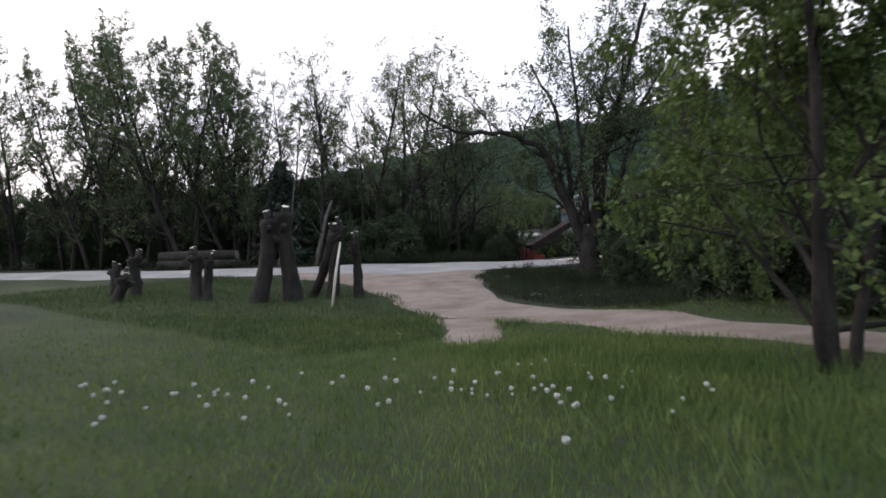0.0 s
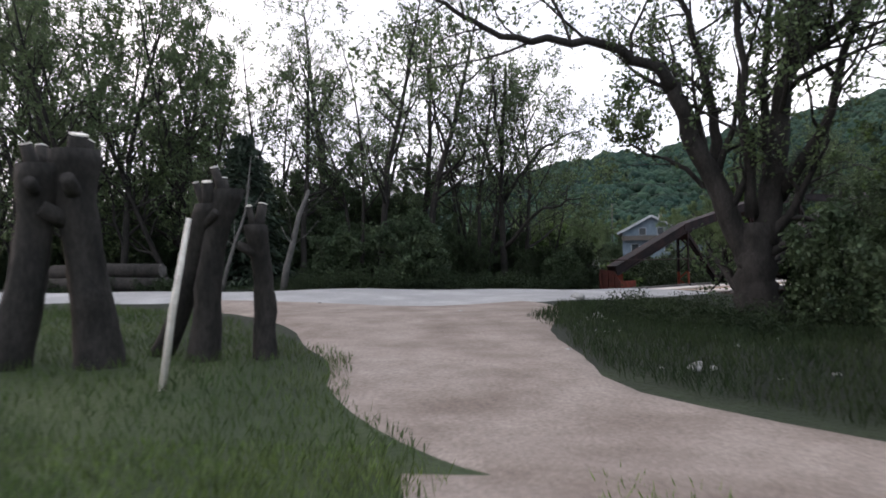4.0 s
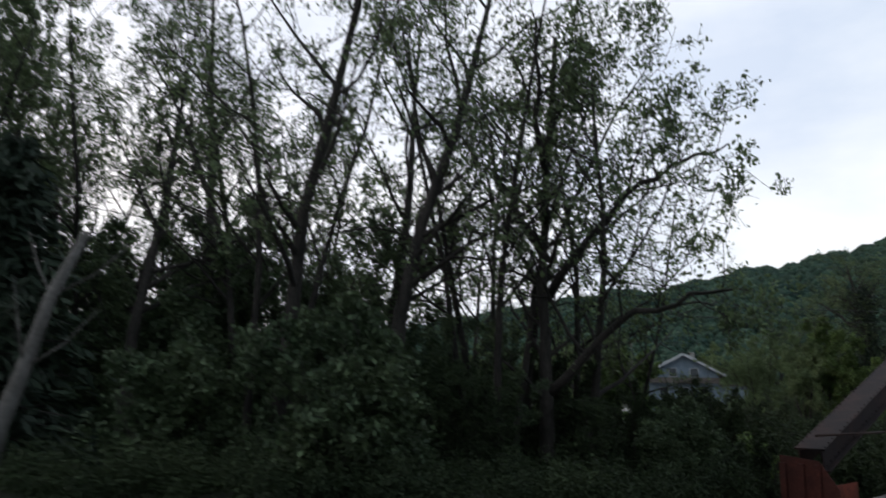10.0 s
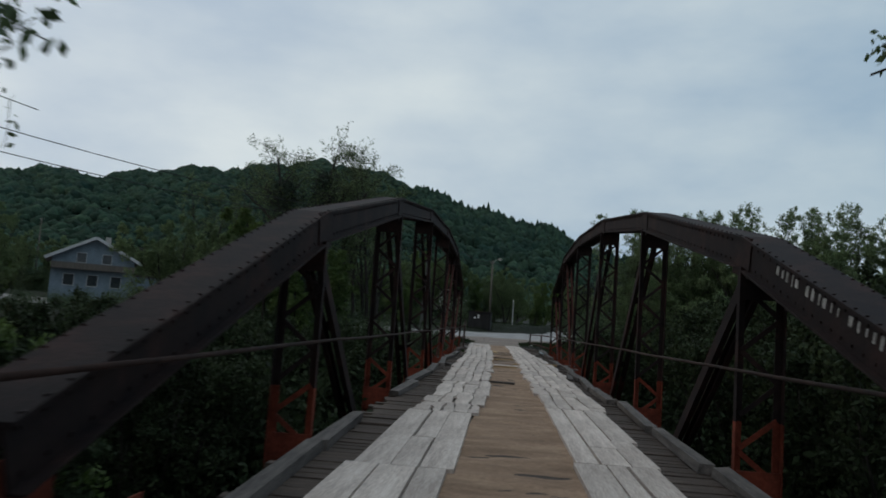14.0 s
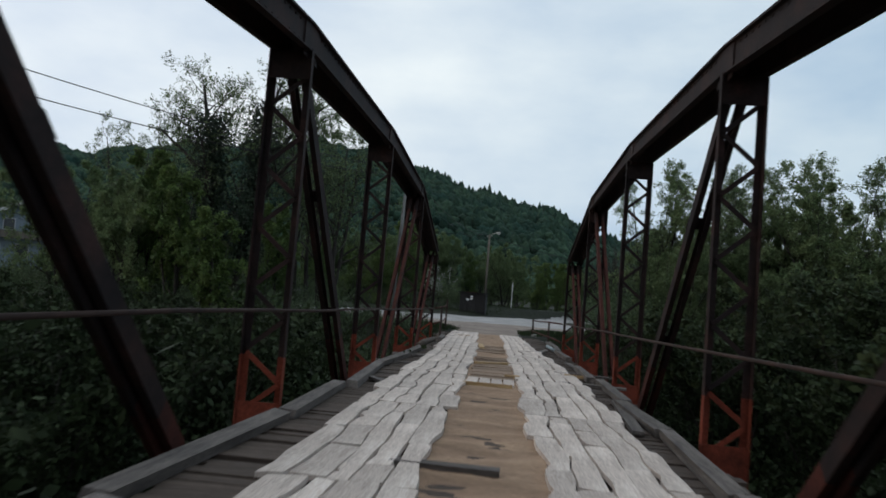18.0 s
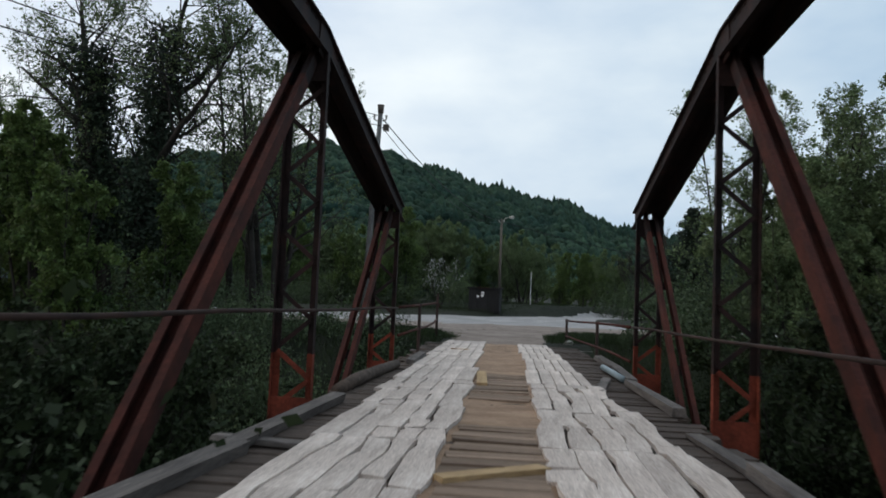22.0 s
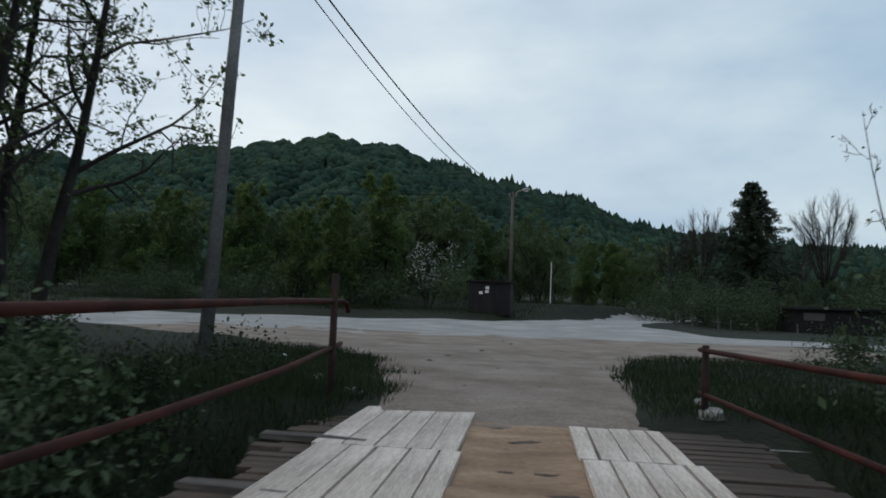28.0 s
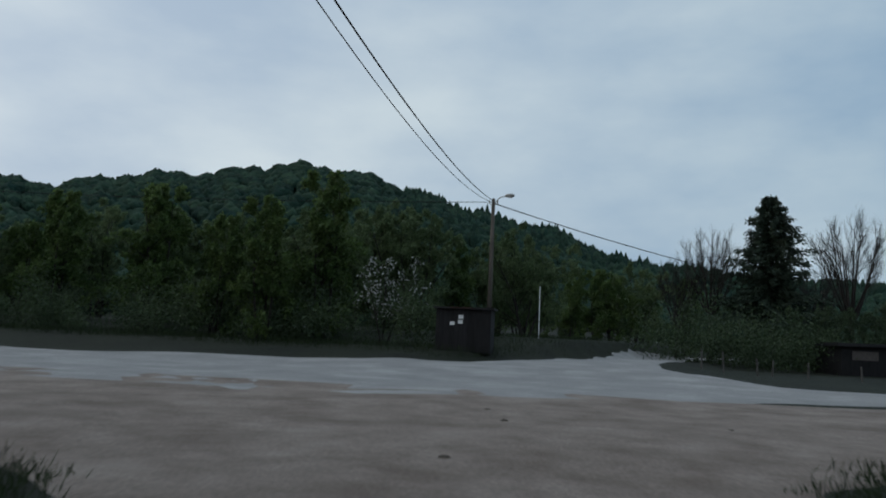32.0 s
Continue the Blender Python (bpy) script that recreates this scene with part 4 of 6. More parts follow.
def scrub(name, label, spots, seed, leafs=1350, size=0.058, material="leaf_scrub_shade"):
    """Low bushes too many to count, as one mesh of leaves and thin stems."""
    rs3 = np.random.RandomState(seed)
    cs, axs, ays = [], [], []
    for x, y, s in spots:
        lobes = rs3.normal(0, 1, (7, 3)) * np.array([0.75, 0.75, 0.42]) + np.array([0, 0, 1.05])
        c = lobes[rs3.randint(0, 7, leafs)] + rs3.normal(0, 1, (leafs, 3)) * np.array([0.42, 0.42, 0.40])
        c[:, 2] = np.abs(c[:, 2]) * np.clip(1.25 - 0.12 * (c[:, 0] ** 2 + c[:, 1] ** 2), 0.3, 1.3)
        cs.append(c * s + np.array([x, y, gz(x, y) - 0.05]))
        ax = rs3.normal(0, 1, (leafs, 3))
        ax /= np.linalg.norm(ax, axis=1, keepdims=True)
        ay = np.cross(ax, rs3.normal(0, 1, (leafs, 3)))
        ay /= np.linalg.norm(ay, axis=1, keepdims=True)
        k = rs3.uniform(0.6, 1.3, (leafs, 1)) * size * max(s, 0.5)
        axs.append(ax * k), ays.append(ay * k)
    return tagged(new(name, quads_mesh(name, np.concatenate(cs), np.concatenate(axs), np.concatenate(ays), M[material])), label, "scrub", kind="stuff")


for x, y, s in ((-9.6, -18.2, 0.95), (-14.6, -17.4, 1.05), (-13.2, -10.2, 0.9), (-16.6, -14.0, 1.0), (-11.4, -14.4, 1.0), (-24.0, -23.5, 1.05), (-30, -27, 1.1), (-12.8, -19.8, 0.8)):
    again(alder_a, x, y, tr.uniform(0, 360), s * tr.uniform(0.92, 1.06))
for x, y, s in ((-11.6, -17.6, 1.0), (-7.8, -14.6, 0.95), (-17.6, -18.5, 1.05), (-8.2, -10.4, 0.75), (-14.6, -13.0, 0.95), (-21.5, -18.4, 1.1)):
    again(alder_b, x, y, tr.uniform(0, 360), s)
for x, y, s in ((-24, -20, 1.05), (-28.5, -22.5, 1.1), (-33, -26, 1.0), (-38, -27.5, 1.1), (-44, -31, 1.1), (-16.2, -22.4, 0.7), (-21, -15.5, 0.9), (-52, -34, 1.1), (-30, -16, 1.0), (-60, -36, 1.15), (-20.5, -24.6, 1.0), (-26.5, -27.0, 1.0), (-23.4, -25.4, 1.05), (-17.6, -22.6, 0.85), (-34, -22, 1.2), (-18, -12, 1.0), (-40, -34.5, 1.05), (-18.4, -25.0, 1.05)):
    again(dense, x, y, tr.uniform(0, 360), s)
for k in range(46):
    f = k / 45
    x = -5.0 - 34 * f + tr.uniform(-1, 1)
    y = -15.0 - 10.5 * f + tr.uniform(-1.0, 2.6) + (2.5 if f < 0.2 else 0)
    if x > -9 and y < -17.5:
        y += 2.5
    again(tr.choice((shrub, shrub_b)), x, y, tr.uniform(0, 360), tr.uniform(0.45, 0.65) if x > -8.5 else tr.uniform(0.6, 0.85) if x > -11.5 else tr.uniform(0.85, 1.3))

LW, DP = Vector((-0.915, -0.404, 0)), Vector((-0.404, 0.915, 0))


def bough(*steps):
    return [tuple(LW * a + DP * d + Vector((0, 0, z))) for a, d, z in steps]


tree("oak_tree", "large dark many-limbed tree beside the bridge road", 6.2, -20.9, 23, tall=0, spread=4.8, limbs=8, subs=6, twigs=6, per_twig=9, leaf=0.06, leafm="leaf", sink=0.1,
           boughs=((0.60, 0.36, bough((0, 0, -0.5), (0.05, 0, 0.7), (0.08, 0, 1.5), (0.05, 0, 2.4))),
                   (0.30, 0.17, bough((0.15, 0, 1.4), (0.74, -0.1, 3.1), (1.40, -0.3, 4.5), (1.70, -0.5, 5.6))),
                   (0.17, 0.035, bough((1.70, -0.5, 5.5), (2.1, -0.8, 6.0), (3.4, -1.5, 6.4), (4.8, -2.3, 6.5), (5.7, -2.9, 6.8), (6.4, -3.3, 7.5))),
                   (0.16, 0.05, bough((0.8, 0.1, 3.3), (0.95, 0.2, 4.6), (1.05, 0.4, 5.9), (1.6, 0.6, 7.8), (2.5, 0.8, 9.6))),
                   (0.075, 0.02, bough((0.85, -0.1, 3.2), (1.7, -0.3, 3.8), (2.5, -0.5, 4.2), (3.1, -0.6, 4.4))),
                   (0.32, 0.07, bough((-0.1, 0, 2.0), (-0.3, 0.1, 3.6), (-0.6, 0.2, 5.8), (-1.15, 0.3, 7.5), (-1.6, 0.4, 8.8), (-2.4, 0.6, 11.6))),
                   (0.15, 0.04, bough((0.15, -0.1, 2.6), (0.22, -0.4, 4.4), (0.35, -0.7, 7.2), (0.6, -0.9, 10.6))),
                   (0.14, 0.04, bough((-0.2, 0.1, 3.2), (-0.1, 0.7, 5.2), (-0.45, 1.2, 7.7), (-0.9, 1.6, 11.0))),
                   (0.15, 0.04, bough((-0.4, 0.2, 3.0), (-1.4, -0.5, 4.6), (-2.0, -0.8, 7.0), (-3.6, -1.2, 9.8))),
                   (0.12, 0.04, bough((-0.6, 0.2, 5.6), (-1.9, 1.0, 7.0), (-3.2, 1.8, 8.8)))))
green = tree("maple_tree", "low spreading tree in full fresh green leaf", 19.9, -38.1, 31, stems=3, tall=8.8, spread=4.3, radius=0.12, limbs=14, bare=0.12, per_twig=40, leaf=0.062, leafm="leaf_light", rise=0.35)
for x, y, s in ((14.5, -20.5, 0.75), (18.0, -24.0, 0.8), (22.5, -26.5, 0.9), (27, -30, 1.0), (16.5, -27.5, 0.65), (11.5, -21.0, 0.6)):
    again(green, x, y, tr.uniform(0, 360), s)
for x, y in ((8.5, -22.5), (10.5, -26.0), (13.5, -27.5), (7.0, -19.5), (16.0, -29.0), (19.0, -31.0), (5.5, -14.8), (7.5, -14.2), (10.5, -20.0), (22.5, -32.0), (4.4, -12.6)):
    again(shrub_b, x, y, tr.uniform(0, 360), tr.uniform(0.7, 1.15))

tree("leaning_tree", "slender bank tree reaching a branch over the bridge", 6.4, -8.8, 91, tall=0, spread=2.2, subs=4, twigs=4, per_twig=6, leaf=0.07, leafm="leaf", sink=0.3,
     boughs=((0.14, 0.05, ((0, 0, -0.4), (0.1, 0, 2.5), (0.0, 0.1, 5.2), (0.3, 0.2, 8.0))),
             (0.05, 0.012, ((0.0, 0.1, 4.0), (-1.2, 0.3, 5.0), (-2.4, 0.5, 5.5), (-3.1, 0.6, 5.3))),
             (0.05, 0.012, ((0.05, 0.1, 5.0), (0.9, -0.8, 6.2), (1.4, -1.2, 7.4)))))

tree("alder_tree", "slender bank tree stretching leafy boughs towards the bridge", -7.4, -13.6, 93, tall=0, spread=3.0, subs=5, twigs=5, per_twig=7, leaf=0.058, leafm="leaf", sink=0.3, group=BANK,
     boughs=((0.19, 0.05, ((0, 0, -0.4), (0.1, 0, 2.5), (-0.1, 0.1, 5.5), (0.2, 0.2, 9.5))),
             (0.11, 0.015, ((0.1, 0, 1.9), (1.6, 0.3, 3.3), (2.9, 0.6, 3.75), (3.9, 0.9, 3.75))),
             (0.11, 0.015, ((0.0, 0.1, 3.8), (1.8, 0.4, 5.8), (2.8, 0.7, 6.3), (3.6, 0.9, 6.5))),
             (0.11, 0.02, ((0.0, 0.1, 5.4), (0.8, -1.2, 7.0), (1.4, -2.0, 8.6))),
             (0.11, 0.02, ((0.0, 0.1, 4.6), (-1.4, 0.3, 6.6), (-2.2, 0.5, 8.4)))))

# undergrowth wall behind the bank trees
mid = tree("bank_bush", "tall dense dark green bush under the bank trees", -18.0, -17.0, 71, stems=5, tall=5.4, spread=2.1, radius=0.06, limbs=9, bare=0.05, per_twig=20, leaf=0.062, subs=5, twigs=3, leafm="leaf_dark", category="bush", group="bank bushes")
for k in range(26):
    f = k / 25
    x = -13.5 - 46 * f + tr.uniform(-0.8, 0.8)
    again(mid, x, -15.2 - 17.5 * f + tr.uniform(-1.2, 1.2), tr.uniform(0, 360), tr.uniform(0.85, 1.2))
for x, y, s in ((-8.0, -8.6, 0.6), (-11.0, -9.0, 0.8), (-14.5, -9.5, 1.3), (-7.8, -5.5, 0.75), (-17.5, -8.0, 1.4), (-10.8, -12.2, 0.6), (-13.2, -13.6, 0.75), (-22, -10, 1.5), (-9.4, -15.6, 0.45), (-7.6, -15.2, 0.32), (-10.8, -15.4, 0.6), (-13.0, -14.6, 0.8), (-11.8, -11.0, 0.8), (-9.6, -13.6, 0.5)):
    again(mid, x, y, tr.uniform(0, 360), s)
for x, y, s in ((7.8, -18.6, 0.62), (9.4, -16.6, 0.75), (11.5, -18.8, 0.72), (13.8, -18.0, 0.8), (16.4, -20.6, 0.8), (19.5, -22.4, 0.9), (7.2, -15.0, 0.7), (9.5, -21.8, 0.55), (13.0, -23.4, 0.6), (23, -24, 1.0), (6.2, -12.0, 0.8), (8.6, -13.0, 0.95), (12.0, -14.0, 1.0)):
    again(mid, x, y, tr.uniform(0, 360), s)
# Weeds laid here with dark leaves to put the tree shade on the ground.
weeds = []
for k in range(70):
    x = tr.uniform(2.6, 15)
    y = -23.6 + tr.uniform(0, 5.5) - 0.42 * (x - 3) * tr.uniform(0.8, 1.0)
    weeds.append((x, max(y, -29 - (x - 8) * 0.4), tr.uniform(0.14, 0.3)))
scrub("roadside_weeds", "weeds under the roadside trees, darkened to give the tree shade", weeds, 6, 700, 0.055)

bank_weeds = []
for k in range(150):
    y = tr.uniform(-22.5, -13.4)
    x = float(np.interp(y, (-24.5, -21, -17.3, -13.6), (-8.5, -6.2, -3.5, -2.9))) - 0.35 - abs(tr.gauss(0, 1.8))
    bank_weeds.append((x, y, tr.uniform(0.14, 0.3)))
for k in range(16):
    xx = tr.uniform(-17.0, -11.6)
    bank_weeds.append((xx, -26.3 + 0.6 * (xx + 12.6) + tr.uniform(-0.2, 0.15), 0.2))
scrub("bank_weeds", "dark weeds and brambles on the near bank", bank_weeds, 16, 520, 0.06)
for x, y, s in ((-9.3, -13.9, 0.6), (-7.9, -15.2, 0.42), (-11.0, -14.9, 0.72), (-12.6, -16.8, 0.78), (-10.2, -17.0, 0.5), (-14.2, -18.4, 0.8)):
    again(mid, x, y, tr.uniform(0, 360), s)

# far bank
far_tall = tree("far_tree", "tall pale-barked tree with thin spring foliage", -19.5, 41.5, 41, stems=2, tall=11.0, spread=4.3, radius=0.17, limbs=13, bare=0.3, leafm="leaf", group="far bank trees")
ivy_tree = tree("ivy_tree", "tall forked bank tree with ivy-covered trunks", -14.2, 35.4, 47, tall=0, spread=5.6, subs=7, twigs=6, per_twig=6, leaf=0.065, leafm="leaf", sink=0.4,
                boughs=((0.34, 0.06, ((-0.3, 0, -0.5), (-0.9, 0, 3.5), (-1.5, 0.2, 7.5), (-1.9, 0, 10.0), (-2.4, 0.2, 12.2))),
                        (0.34, 0.06, ((0.3, 0, -0.5), (0.6, 0, 3.5), (1.0, 0.1, 7.5), (1.3, 0.3, 10.2), (1.9, 0, 12.6))),
                        (0.16, 0.04, ((0.9, 0, 6.0), (2.4, -0.8, 7.4), (3.6, -1.6, 8.6), (4.6, -2.2, 9.8))),
                        (0.16, 0.04, ((1.1, 0, 8.0), (2.2, 0.6, 9.6), (3.2, 0.9, 10.8), (4.0, 1.0, 11.6))),
                        (0.16, 0.04, ((-1.4, 0, 7.0), (-3.2, 0.4, 8.6), (-4.8, 0.5, 9.8)))))
again(far_tall, -9.2, 36.6, 200, 1.0)
ri = np.random.RandomState(8)
for ox, tx, lo, hi in ((-0.95, -1.75, 3.0, 10.4), (0.62, 1.25, 2.6, 11.2)):
    n = 9000
    f = ri.uniform(0, 1, n)
    swell = 0.55 + 0.35 * np.sin(f * 9.0 + ox) + 0.25 * np.sin(f * 23.0)
    c = np.stack([ox + (tx - ox) * f, 0.1 * f, lo + (hi - lo) * f], 1) + ri.normal(0, 1, (n, 3)) * np.array([0.42, 0.42, 0.25]) * (0.7 + 0.5 * swell)[:, None]
    ax = ri.normal(0, 1, (n, 3))
    ax /= np.linalg.norm(ax, axis=1, keepdims=True)
    ay = np.cross(ax, ri.normal(0, 1, (n, 3)))
    ay /= np.linalg.norm(ay, axis=1, keepdims=True)
    part("ivy", quads_mesh("ivy", c, ax * 0.09, ay * 0.09, M["needle"]), None, ivy_tree, "dark glossy ivy wrapped round the trunk")
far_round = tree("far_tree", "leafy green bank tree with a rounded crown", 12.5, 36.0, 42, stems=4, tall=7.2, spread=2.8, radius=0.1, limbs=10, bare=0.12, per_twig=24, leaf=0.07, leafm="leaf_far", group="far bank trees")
for x, y, s in ((-24.0, 43.0, 1.0), (15.5, 44.0, 0.8), (-11.6, 40.5, 1.1), (-9.9, 39.4, 1.05)):
    again(far_tall, x, y, tr.uniform(0, 360), s)
for x, y, s in ((9.6, 37.5, 0.95), (16.0, 34.5, 1.1), (20.5, 36.0, 1.15), (14.5, 40.0, 1.0), (18.5, 42.0, 1.1), (24.5, 38.0, 1.2), (8.3, 33.5, 0.7), (-20, 35, 0.9),
                (-24.5, 37.5, 1.0), (-17, 45, 0.8), (29, 40, 1.2), (34, 37, 1.2), (12.0, 31.0, 0.8), (-44, 40, 1.0), (-45, 45, 1.2), (-50.5, 48, 1.1), (-56, 52, 1.2), (-62, 55, 1.2), (-68, 50, 1.2)):
    again(far_round, x, y, tr.uniform(0, 360), s)
far_light = tree("far_tree", "fresh light green tree at the wood edge", -12.5, 73.0, 43, stems=3, tall=6.6, spread=2.2, radius=0.09, limbs=10, bare=0.1, per_twig=22, leaf=0.08, leafm="leaf_light", group="far bank trees")
for x, y, s in ((-10.5, 76.0, 1.25), (-15.6, 74.6, 0.9), (-20.5, 78.0, 1.2), (-27.0, 79.0, 1.1), (-35.0, 82.0, 1.2), (-16, 33, 1.0), (-19.5, 37, 1.2), (-13, 30.5, 0.9), (-21, 43, 1.1), (-11.5, 33.5, 0.8), (7.6, 100.0, 0.75), (5.2, 108.0, 0.8), (-4.4, 88.0, 0.9), (10.4, 104, 0.6)):
    again(far_light, x, y, tr.uniform(0, 360), s)
for x, y, s in ((-9.0, -8.8, 0.95), (-12.5, -7.0, 1.0), (-7.4, -4.6, 0.8), (-16.0, -9.0, 1.05)):
    again(far_light, x, y, tr.uniform(0, 360), s)
for x, y, s in ((8.4, -12.0, 0.72), (11.2, -12.6, 0.78), (14.2, -14.6, 0.85), (17.6, -17.0, 0.9), (21.5, -19.5, 0.95)):
    again(alder_c, x, y, tr.uniform(0, 360), s)
# weeds and scrub along the far bank, thick beside the bridge
low = []
for k in range(64):
    side = -1 if k % 2 else 1
    x = side * tr.uniform(10.5 if side < 0 else 5.0, 32)
    low.append((x, tr.uniform(32.5, 38) + (3 if side < 0 and x < -8 else 0), tr.uniform(0.6, 1.3)))
for k in range(120):
    side = -1 if k % 2 else 1
    x, y = side * (3.5 + 9.5 * tr.random()), tr.uniform(24.5, 36)
    low.append((x, y, tr.uniform(0.22, 0.32) if y > 32.5 else tr.uniform(0.6, 1.0)))
for k in range(90):
    x = -tr.uniform(14, 44)
    low.append((x, tr.uniform(38, 50) + 0.2 * max(0, -x - 20), tr.uniform(0.35, 0.8)))
for k in range(40):
    low.append((tr.uniform(5.5, 26), tr.uniform(38, 46), tr.uniform(0.35, 0.7)))
slope_weeds = [(tr.choice((-1, 1)) * tr.uniform(3.0, 10), tr.uniform(28, 36), tr.uniform(0.22, 0.42)) for _ in range(130)]
scrub("slope_weeds", "dark leafy weeds on the bank slope beside the deck", slope_weeds, 13, 380, 0.06)
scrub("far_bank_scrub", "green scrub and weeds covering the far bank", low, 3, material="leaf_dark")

# wood edge beyond the far road
for k in range(120):
    x = -84 + 1.35 * k + tr.uniform(-1.2, 1.2)
    deep = tr.uniform(0, 1)
    y = 75 + deep * 16 + max(0, -x - 22) * 0.2
    if -5.5 < x < 1:
        y = 86 + deep * 10
    if 1 <= x < 18:
        y = 112 + deep * 12
    if x >= 18:
        y = 86 + deep * 22 if x < 45 else 70 + deep * 20
    if 18 <= x < 45:
        again(mid, x, y, tr.uniform(0, 360), tr.uniform(0.7, 1.05))
        continue
    again(tr.choice((far_round, far_round, far_light)) if deep > 0.3 or tr.random() < 0.3 else tr.choice((shrub, shrub_b)), x, y, tr.uniform(0, 360), tr.uniform(0.75, 1.2))
verge = []
for k in range(70):
    x = tr.uniform(-60, -5)
    verge.append((x, 72.8 + tr.uniform(0, 3) + max(0, -x - 22) * 0.22, tr.uniform(0.6, 1.3)))
for k in range(46):
    verge.append((tr.uniform(9, 40), 84 + tr.uniform(0, 10), tr.uniform(0.9, 1.7)))
scrub("roadside_scrub", "green bushes along the wood edge beyond the road", verge, 4, material="leaf_dark")
# scrub in the river bed and on its banks, deep shade put into its colour
bed = []
for k in range(300):
    side = -1 if k % 2 else 1
    x = side * (4.3 + 24 * tr.random() ** 1.5)
    y = tr.uniform(-9.5, 31)
    bed.append((x, y, tr.uniform(1.2, 1.9) if -3 < y < 24 else tr.uniform(0.6, 0.95)))
scrub("river_scrub", "tangled scrub filling the river bed, coloured for deep shade", bed, 5)

# ---- hill woods ----
def lump(rs, detail):
    bm = bmesh.new()
    bmesh.ops.create_icosphere(bm, subdivisions=detail, radius=1)
    v = np.array([tuple(p.co) for p in bm.verts])
    f = [tuple(p.index for p in face.verts) for face in bm.faces]
    bm.free()
    return v, np.array(f)


rs = np.random.RandomState(5)
ball_v, ball_f = lump(rs, 1)
vs, fs, off = [], [], 0
for _ in range(27000):
    az = rs.uniform(-44, 76)
    rr = 98 + 530 * rs.uniform(0, 1) ** 0.72
    x, y = -rr * math.sin(radians(az)), 35 + rr * math.cos(radians(az))
    if az < 6 and rr < 130:
        continue
    s = rs.uniform(0.9, 1.9) * (1 + rr / 420)
    conifer = az < 8 and rs.rand() < 0.22
    k = 1 + rs.normal(0, 0.17, (len(ball_v), 1))
    v = ball_v * k * np.array([s, s, s * (1.45 if conifer else 0.95)])
    if conifer:
        v[:, :2] *= np.clip(1 - (v[:, 2:3] / (s * 2.0)), 0.1, 1.3) * 0.75
    v = v + np.array([x, y, float(height(x, y)) + s * (0.75 if not conifer else 1.1)])
    vs.append(v), fs.append(ball_f + off)
    off += len(v)
V, Fc = np.concatenate(vs), np.concatenate(fs)
me = bpy.data.meshes.new("hill_woods")
me.from_pydata(V.tolist(), [], Fc.tolist())
me.materials.append(M["forest"])
me.polygons.foreach_set("use_smooth", [True] * len(me.polygons))
tagged(new("hill_woods", me), "dark green woods covering the valley hillside", "woods", kind="stuff")

# ---- meadow side things ----
def stump(x, y, legs, seed, label):
    """Pollarded trunk group: legs of base offset, top offset, height, radius, each with pale sawn ends."""
    r = random.Random(seed)
    t = thing("pollard_stump", label, "tree stump", "pollarded stumps", at=(x, y, gz(x, y) - 0.1))
    for bx, by, tx, ty, tall, rad in legs:
        n, sides = 16, 14
        b = Build()
        ph = [r.uniform(0, 6.28) for _ in range(4)]
        bulge = [(r.uniform(0.3, 0.95), r.uniform(0, 6.28), r.uniform(0.12, 0.3)) for _ in range(7)]
        centre = []
        for i in range(n + 1):
            f = i / n
            c = Vector((bx + (tx - bx) * f + 0.05 * math.sin(4 * f + ph[0]), by + (ty - by) * f + 0.05 * math.sin(5 * f + ph[1]), tall * f))
            centre.append(c)
            for k in range(sides):
                g = 2 * math.pi * k / sides
                q = rad * (0.86 + 0.45 * (1 - f) ** 3 + 0.26 * smooth01(0.8, 0.97, f) + 0.07 * math.sin(3 * g + ph[2] + 2 * f) + 0.05 * math.sin(5 * g + ph[3] - 3 * f) + r.uniform(-0.05, 0.05))
                for bf, bg, ba in bulge:
                    q += rad * ba * math.exp(-((f - bf) / 0.06) ** 2) * max(0, math.cos(g - bg)) ** 3
                b.v.append((c.x + q * math.cos(g), c.y + q * math.sin(g), c.z))
        for i in range(n):
            for k in range(sides):
                b.f.append((i * sides + k, i * sides + (k + 1) % sides, (i + 1) * sides + (k + 1) % sides, (i + 1) * sides + k))
        b.f.append(tuple(n * sides + k for k in range(sides)))
        leg = part("trunk", b, M["bark"], t, smooth=True)
        for k in range(r.choice((4, 5))):
            high = k < 2
            top = centre[-1] if high else centre[r.choice((n - 5, n - 3, n - 2))]
            a = r.uniform(0, 6.28)
            d = Vector((math.cos(a) * (0.28 if high else 0.7), math.sin(a) * (0.28 if high else 0.7), 0.9 if high else 0.35)).normalized()
            e = top + Vector((math.cos(a), math.sin(a), 0)) * rad * (0.5 if high else 0.75)
            tip = e + d * r.uniform(0.14, 0.34)
            rr = rad * r.uniform(0.28, 0.46)
            part("branch_stub", Build().tube([tuple(e - d * 0.2), tuple(tip)], [rr * 1.25, rr], 9), M["bark"], leg, smooth=True)
            if high:
                part("sawn_end", Build().tube([tuple(tip - d * 0.01), tuple(tip + d * 0.018)], [rr * 0.99, rr * 0.95], 9), M["cutwood"], leg, "pale sawn branch end")
    return t


